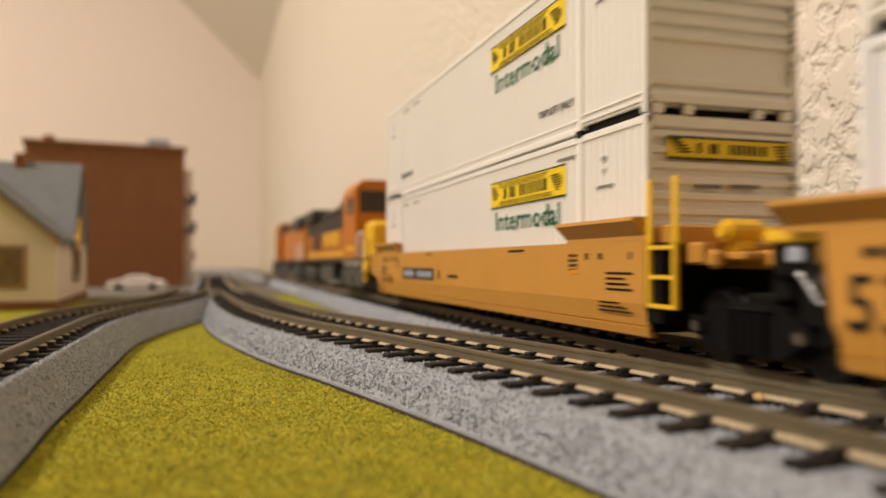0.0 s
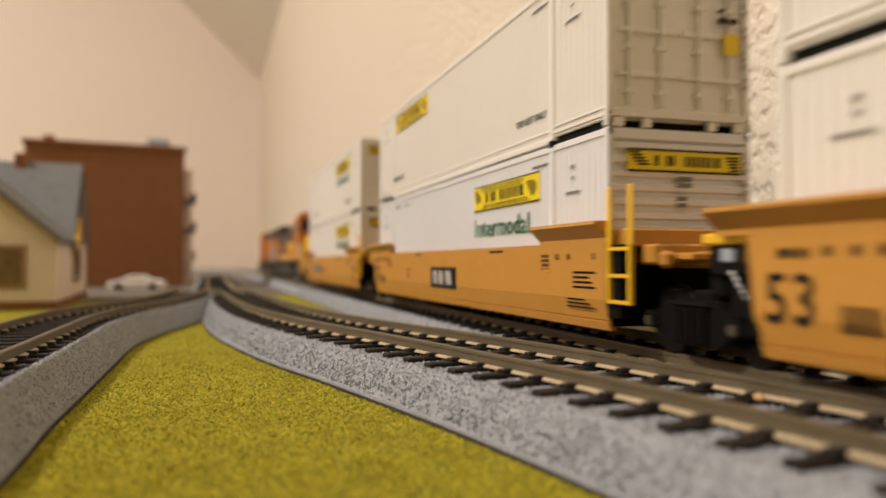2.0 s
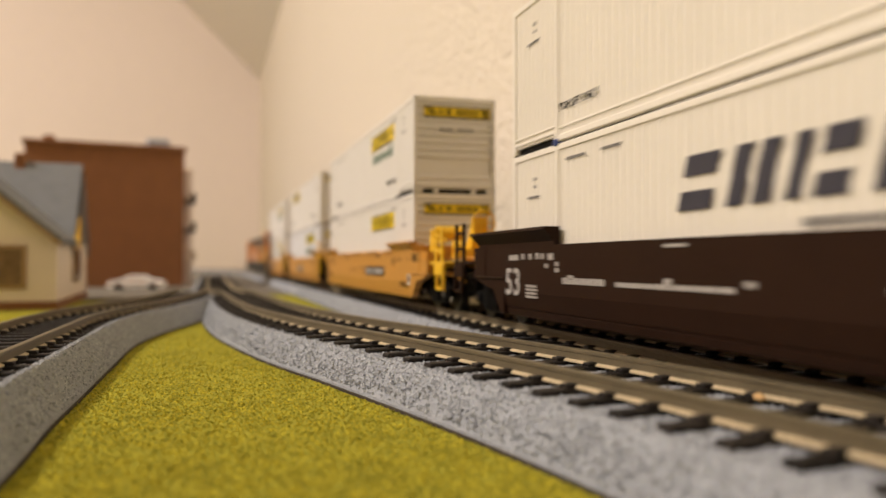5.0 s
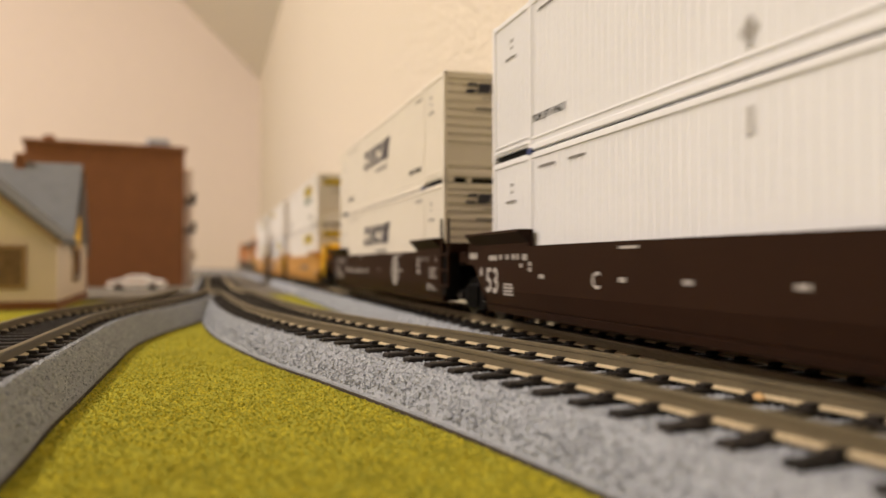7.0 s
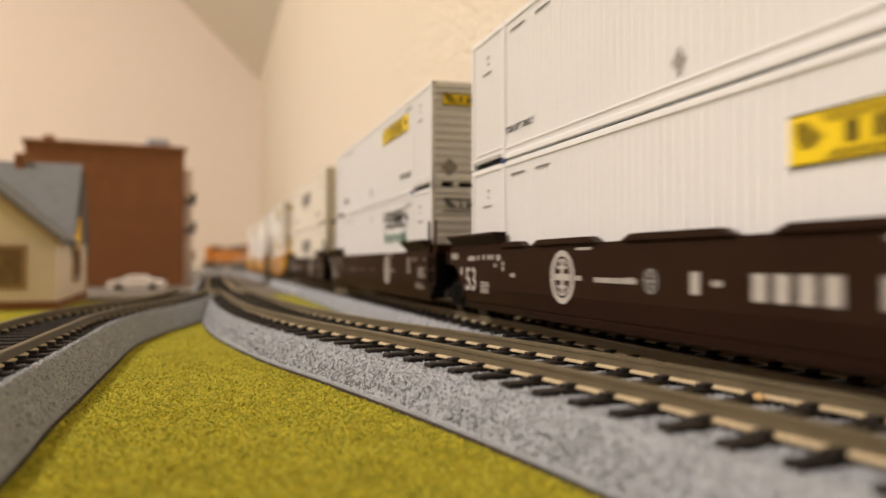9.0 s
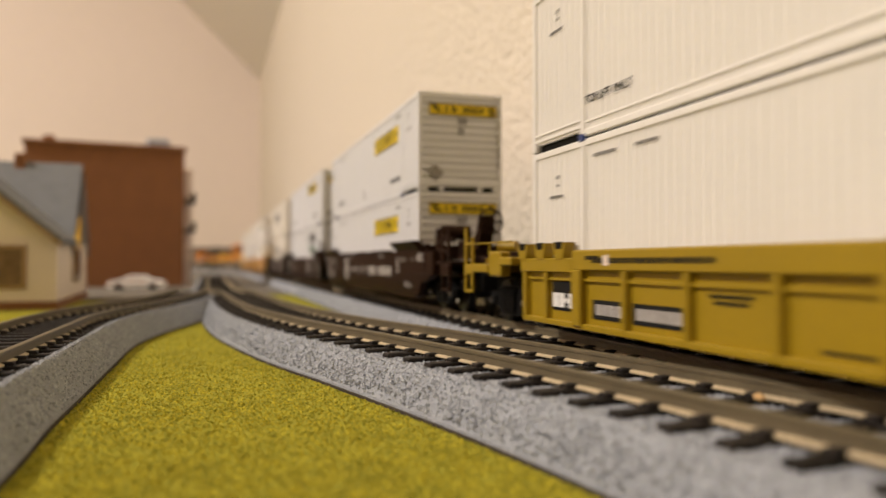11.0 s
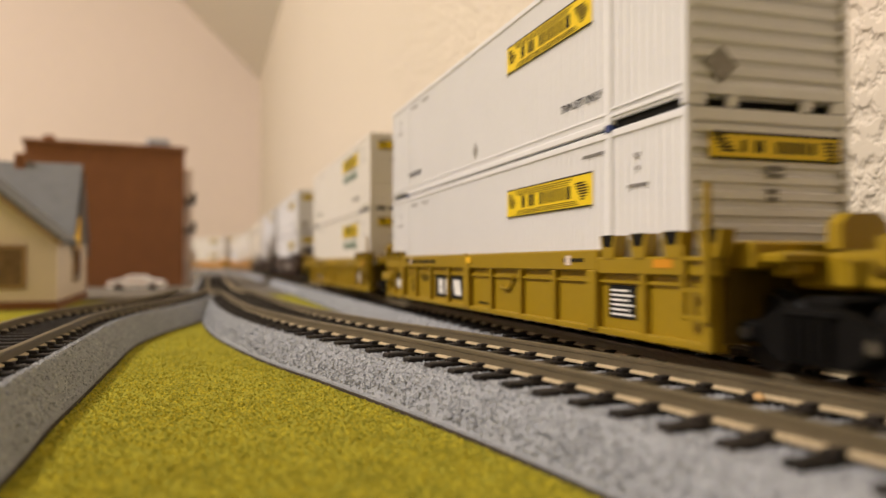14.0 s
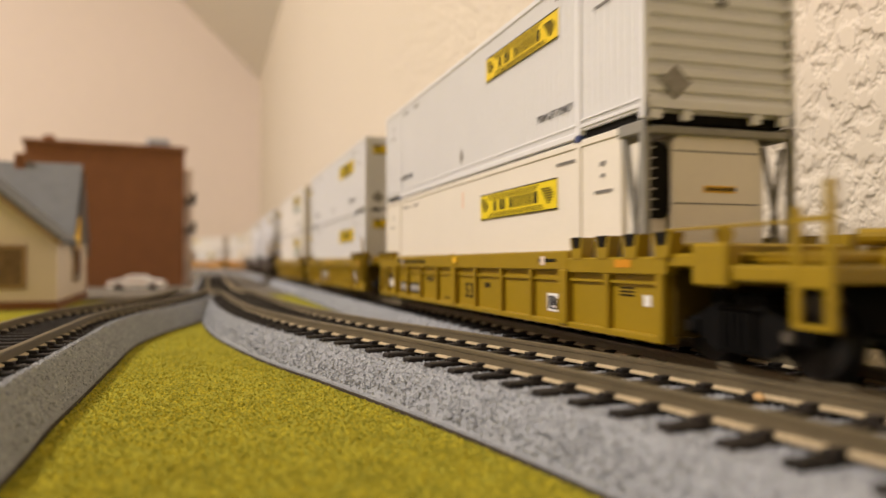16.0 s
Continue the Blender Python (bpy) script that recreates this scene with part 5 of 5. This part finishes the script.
def brown_block():
    """A four-storey brown brick block with balconies on its far flank."""
    top = thing("apartment_building", "plain brown brick apartment block with flat roof", "building", m=at(-0.3910, 0.706, 24.5))
    w, d, h = 0.1425, 0.11, 0.1370
    bm = bmesh.new()
    add_box(bm, 0, w, 0, d, 0, h, 0.0012)
    part("wall", bm, M_BRICK, top)
    for a, b, c, e in ((-0.002, w + 0.002, -0.002, 0.003), (-0.002, w + 0.002, d - 0.003, d + 0.002), (-0.002, 0.003, 0.003, d - 0.003), (w - 0.003, w + 0.002, 0.003, d - 0.003)):
        bm = bmesh.new()
        add_box(bm, a, b, c, e, h, h + 0.004, 0.0006)
        part("parapet", bm, M_BRICK, top, "brown coping")
    bm = bmesh.new()
    add_box(bm, 0.108, 0.130, 0.02, 0.04, h, h + 0.014, 0.001)
    part("roof_unit", bm, M_BLUEGREY, top, "grey rooftop unit")
    bm = bmesh.new()
    add_box(bm, 0.014, 0.024, 0.03, 0.042, h, h + 0.013, 0.001)
    part("chimney", bm, M_BRICK, top)
    bm = bmesh.new()
    add_box(bm, w + 0.0002, w + 0.0100, 0.022, d - 0.012, 0.0, 0.122, 0.001)
    part("side_bay", bm, M_PALE, top, "pale pink balcony bay")
    for z in (0.026, 0.056, 0.086):
        bm = bmesh.new()
        add_box(bm, w, w + 0.013, 0.012, 0.055, z, z + 0.0025)
        for y in (0.012, 0.055):
            add_rod(bm, (w + 0.012, y, z), (w + 0.012, y, z + 0.010), 0.0007, 6)
        add_rod(bm, (w + 0.012, 0.012, z + 0.010), (w + 0.012, 0.055, z + 0.010), 0.0009, 6)
        for i in range(7):
            add_rod(bm, (w + 0.012, 0.012 + i * 0.0072, z), (w + 0.012, 0.012 + i * 0.0072, z + 0.010), 0.0007, 6)
        part("balcony", bm, M_BLACK if z > 0.03 else M_HOUSE, top, "dark railed balcony")
    return top


brown_block()


def cottage():
    """Cream house: low wing with its gable to the tracks, taller grey-roofed block behind."""
    top = thing("house", "cream clapboard house with grey shingle roof and brown base", "house", m=at(-0.2010, 0.3950, 19.5))
    w, d, e = 0.088, 0.062, 0.0372     # wing width, depth, eave height
    ridge = e + 0.84 * w / 2
    bm = bmesh.new()
    add_prism(bm, [(0, 0.004), (0, e), (-w / 2, ridge), (-w, e), (-w, 0.004)], 1, 0.0, d)
    part("wing_wall", bm, M_HOUSE, top)
    bm = bmesh.new()
    add_box(bm, -w - 0.001, 0.001, -0.001, 0.14, 0, 0.0045, 0.0004)
    part("base", bm, M_BRICK, top, "brown foundation")
    for i in range(13):
        bm = bmesh.new()
        z = 0.006 + i * 0.0025
        add_box(bm, -w, 0.0005, -0.0005, 0.14, z, z + 0.0004)
        part("clapboard", bm, M_HOUSE, top)
    for sgn in (0, 1):
        bm = bmesh.new()
        x0, x1 = (0.003, -w / 2) if sgn == 0 else (-w - 0.003, -w / 2)
        zo = e - 0.84 * 0.003
        add_prism(bm, [(x0, zo), (x1, ridge), (x1, ridge + 0.0030), (x0, zo + 0.0030)], 1, -0.006, d + 0.03)
        part("wing_roof", bm, M_ROOF, top)
        bm = bmesh.new()
        add_prism(bm, [(x0, zo - 0.0022), (x1, ridge - 0.0022), (x1, ridge), (x0, zo)], 1, -0.0065, -0.0045)
        part("barge_board", bm, M_TRIM, top)
    # block behind with its ridge across
    bm = bmesh.new()
    add_prism(bm, [(d, 0.004), (d, e), (d + 0.040, 0.0860), (d + 0.080, e), (d + 0.080, 0.004)], 0, -0.105, -0.0005)
    part("main_wall", bm, M_HOUSE, top)
    for y0, y1 in ((d - 0.006, d + 0.040), (d + 0.086, d + 0.040)):
        bm = bmesh.new()
        add_prism(bm, [(y0, e - 0.0088), (y1, 0.0860), (y1, 0.0885), (y0, e - 0.0058)], 0, -0.109, 0.0010)
        part("main_roof", bm, M_ROOF, top)
    bm = bmesh.new()
    add_prism(bm, [(d + 0.006, e), (d + 0.040, 0.0835), (d + 0.074, e)], 0, -0.0005, 0.0022)
    part("gable_panel", bm, M_LOCO_DK, top, "dark gable end")
    bm = bmesh.new()
    add_prism(bm, [(d - 0.0050, e - 0.0030), (d + 0.016, e + 0.0150), (d + 0.016, e - 0.0030)], 0, 0.0016, 0.0030)
    part("gable_trim", bm, M_YELLOW, top, "orange-yellow gable corner")
    bm = bmesh.new()
    add_box(bm, -0.0375, -0.0315, d + 0.036, d + 0.044, 0.070, 0.0935, 0.0006)
    part("chimney", bm, M_BRICK, top, "brown brick chimney")
    # windows
    for x0, x1, z0, z1 in ((-0.044, -0.016, 0.0130, 0.0315),):
        bm = bmesh.new()
        add_box(bm, x0 - 0.002, x1 + 0.002, -0.0020, 0.0, z0 - 0.002, z1 + 0.002, 0.0003)
        part("window_frame", bm, M_TRIM, top)
        for a, b in ((x0, (x0 + x1) / 2 - 0.0008), ((x0 + x1) / 2 + 0.0008, x1)):
            bm = bmesh.new()
            add_box(bm, a, b, -0.0024, -0.0019, z0, z1)
            part("window_pane", bm, M_AMBER, top, "brown window pane")
    bm = bmesh.new()
    add_box(bm, 0.0, 0.0016, 0.062, 0.092, 0.0130, 0.0335, 0.0003)
    part("window_frame", bm, M_TRIM, top)
    bm = bmesh.new()
    add_box(bm, 0.0014, 0.0020, 0.066, 0.088, 0.0150, 0.0315)
    part("window_pane", bm, M_GLASS, top, "dark window pane")
    return top


cottage()


def sedan():
    top = thing("model_car", "white toy saloon car parked on the street", "car", m=at(-0.2720, 0.675, 192.0) @ Matrix.Scale(0.88, 4))
    bm = bmesh.new()
    add_prism(bm, [mm(*q) for q in ((-27, 3.0), (-27.4, 7.5), (-25, 9.6), (-14, 10.4), (-8, 15.0), (7, 15.2), (13.5, 10.6), (24, 9.2), (27.5, 7.0), (27.5, 3.0))], 1, -0.0095, 0.0095)
    bmesh.ops.bevel(bm, geom=bm.edges[:], offset=0.0008, segments=1, affect="EDGES", clamp_overlap=True)
    part("body", bm, M_PRINT, top)
    for y in (-0.00955, 0.00945):
        for o in (((-12, 10.6), (-7.4, 14.2), (-1, 14.4), (-1, 10.8)), ((0, 10.8), (0, 14.4), (6.4, 14.4), (11.4, 10.8))):
            bm = bmesh.new()
            add_prism(bm, [mm(*q) for q in o], 1, y, y + 0.0001)
            part("window", bm, M_PALE, top, "pale window")
    for x in (-0.0160, 0.0160):
        for y in (-0.0085, 0.0085):
            bm = bmesh.new()
            add_rod(bm, (x, y - 0.0014, 0.0036), (x, y + 0.0014, 0.0036), 0.0036, 16)
            part("wheel", bm, M_BLACK, top)
    bm = bmesh.new()
    add_box(bm, -0.0272, 0.0272, 0.0093, 0.0097, 0.0068, 0.0076)
    part("trim_strip", bm, M_LOCO, top, "red-brown side strip")
    return top


sedan()

bm = bmesh.new()
add_prism(bm, [(-1.2, 0.485), (-0.165, 0.485), (-0.19, 0.575), (-0.115, 0.575), (-0.47, 1.72), (-1.2, 1.72)], 2, -0.002, 0.0006)
solid("road", bm, M_ROAD, "pale grey model street past the houses", "road", "", "structure")


# ---------------------------------------------------------------- loose grain
def grains(name, count, place, size, material, label, category):
    """Many small stones or turf crumbs as one mesh."""
    rng = np.random.default_rng(5)
    pts = place(rng, count)
    n = len(pts)
    base = np.array([(1, 1, 1), (1, -1, -1), (-1, 1, -1), (-1, -1, 1)], float) / math.sqrt(3)
    r = rng.uniform(size[0], size[1], (n, 1, 1)) * rng.uniform(0.6, 1.3, (n, 4, 3))
    q = rng.normal(size=(n, 4))
    q /= np.linalg.norm(q, axis=1)[:, None]
    w, x, y, z = q.T
    rot = np.stack([np.stack([1 - 2 * (y * y + z * z), 2 * (x * y - w * z), 2 * (x * z + w * y)], 1), np.stack([2 * (x * y + w * z), 1 - 2 * (x * x + z * z), 2 * (y * z - w * x)], 1), np.stack([2 * (x * z - w * y), 2 * (y * z + w * x), 1 - 2 * (x * x + y * y)], 1)], 1)
    v = np.einsum("nij,nkj->nki", rot, base[None] * r) + pts[:, None, :]
    f = (np.array([(0, 1, 2), (0, 3, 1), (0, 2, 3), (1, 3, 2)])[None] + 4 * np.arange(n)[:, None, None]).reshape(-1, 3)
    me = bpy.data.meshes.new(name)
    me.from_pydata(v.reshape(-1, 3).tolist(), [], f.tolist())
    me.materials.append(material)
    return tagged(new(name, me), label, category, "", "stuff")


def line_dist(pts, line):
    d = np.full(len(pts), 9.0)
    for p in line[::2]:
        d = np.minimum(d, np.hypot(pts[:, 0] - p[0], pts[:, 1] - p[1]))
    return d


def turf_place(rng, n):
    y = 0.05 + 0.33 * rng.random(n) ** 1.5
    x = (rng.random(n) - 0.60) * 1.3 * y
    p = np.stack([x, y, np.zeros(n)], 1)
    keep = (line_dist(p, side_line) > 0.0206) & (line_dist(p, left_line) > 0.0192) & (line_dist(p, main_line) > 0.0205)
    return p[keep]


def bed_place(line, lo, hi, foot, brow, lip=0.0):
    def f(rng, n):
        sel = line[(line[:, 1] > lo) & (line[:, 1] < hi)]
        d = np.gradient(sel, axis=0)
        d /= np.linalg.norm(d, axis=1)[:, None]
        i = (rng.random(n) ** 1.3 * (len(sel) - 1)).astype(int)
        off = rng.uniform(-foot + 0.0004, foot - 0.0004, n)
        z = np.interp(off, [-foot, -brow, brow - 0.0030, brow - 0.0014, brow, foot - 0.0003], [0.0009, 0.0067, 0.0067, 0.0067 + lip * 0.6, 0.0067 + lip, 0.0009])
        jitter = rng.uniform(-0.002, 0.002, n)[:, None]
        xy = sel[i] + np.stack([d[i, 1], -d[i, 0]], 1) * off[:, None] + d[i] * jitter
        return np.concatenate([xy, z[:, None]], 1)
    return f


grains("turf_crumbs", 190000, turf_place, (0.00016, 0.00036), M_GRAIN, "loose yellow-green foam turf crumbs", "grass")
grains("ballast_stones", 72800, bed_place(side_line, 0.03, 0.45, 0.0210, 0.0158), (0.00018, 0.00042), M_STONE, "loose grey ballast stones on the siding bed", "gravel")
grains("ballast_stones", 42000, bed_place(left_line, 0.03, 0.40, 0.0195, 0.0147, 0.0012), (0.00018, 0.00042), M_STONE, "loose grey ballast stones on the branch bed", "gravel")
grains("ballast_stones", 42000, bed_place(main_line, 0.02, 0.60, 0.0210, 0.0158), (0.00018, 0.00042), M_STONE, "loose grey ballast stones on the main bed", "gravel")

# a tan crumb and a pale lump of spilt ballast between the siding rails
for name, x, y, z, r, m, label in (("crumb", 0.0393, 0.0945, 0.0078, 0.0009, M_TAN, "tan crumb lying against the rail"), ("stone", 0.0233, 0.1270, 0.0066, 0.0012, M_PRINT, "pale lump of spilt ballast between the rails")):
    bm = bmesh.new()
    bmesh.ops.create_icosphere(bm, subdivisions=1, radius=r)
    for v in bm.verts:
        v.co *= random.uniform(0.7, 1.15)
        v.co.z *= 0.6
    solid(name, bm, m, label, "debris", m=Matrix.Translation((x, y, z)))


# ---------------------------------------------------------------- motion
def motions():
    times = [i * 0.5 for i in range(33)]
    for ob, s, z, base, turned in MOVERS:
        rows = []
        for t in times:
            u = s + SPEED * t
            a, b = main_at(u + base)[0], main_at(u - base)[0]
            mid, d = (a + b) / 2, a - b
            rows.append((t, Matrix.Translation((mid.x, mid.y, RAIL + z)) @ Matrix.Rotation(math.atan2(d.y, d.x) + turned, 4, "Z")))
        walk(ob, rows)
    # wheelsets roll with the train
    turned_things = [m[0] for m in MOVERS if m[4]]
    for ob in [o for o in scene.objects if o.name.split(".")[0] == "wheelset"]:
        place = ob.location.copy()
        way = -1 if ob.parent.parent in turned_things else 1
        walk(ob, [(i / 15, Matrix.Translation(place) @ Matrix.Rotation(way * SPEED / 0.0058 * i / 15, 4, "Y")) for i in range(241)])


motions()
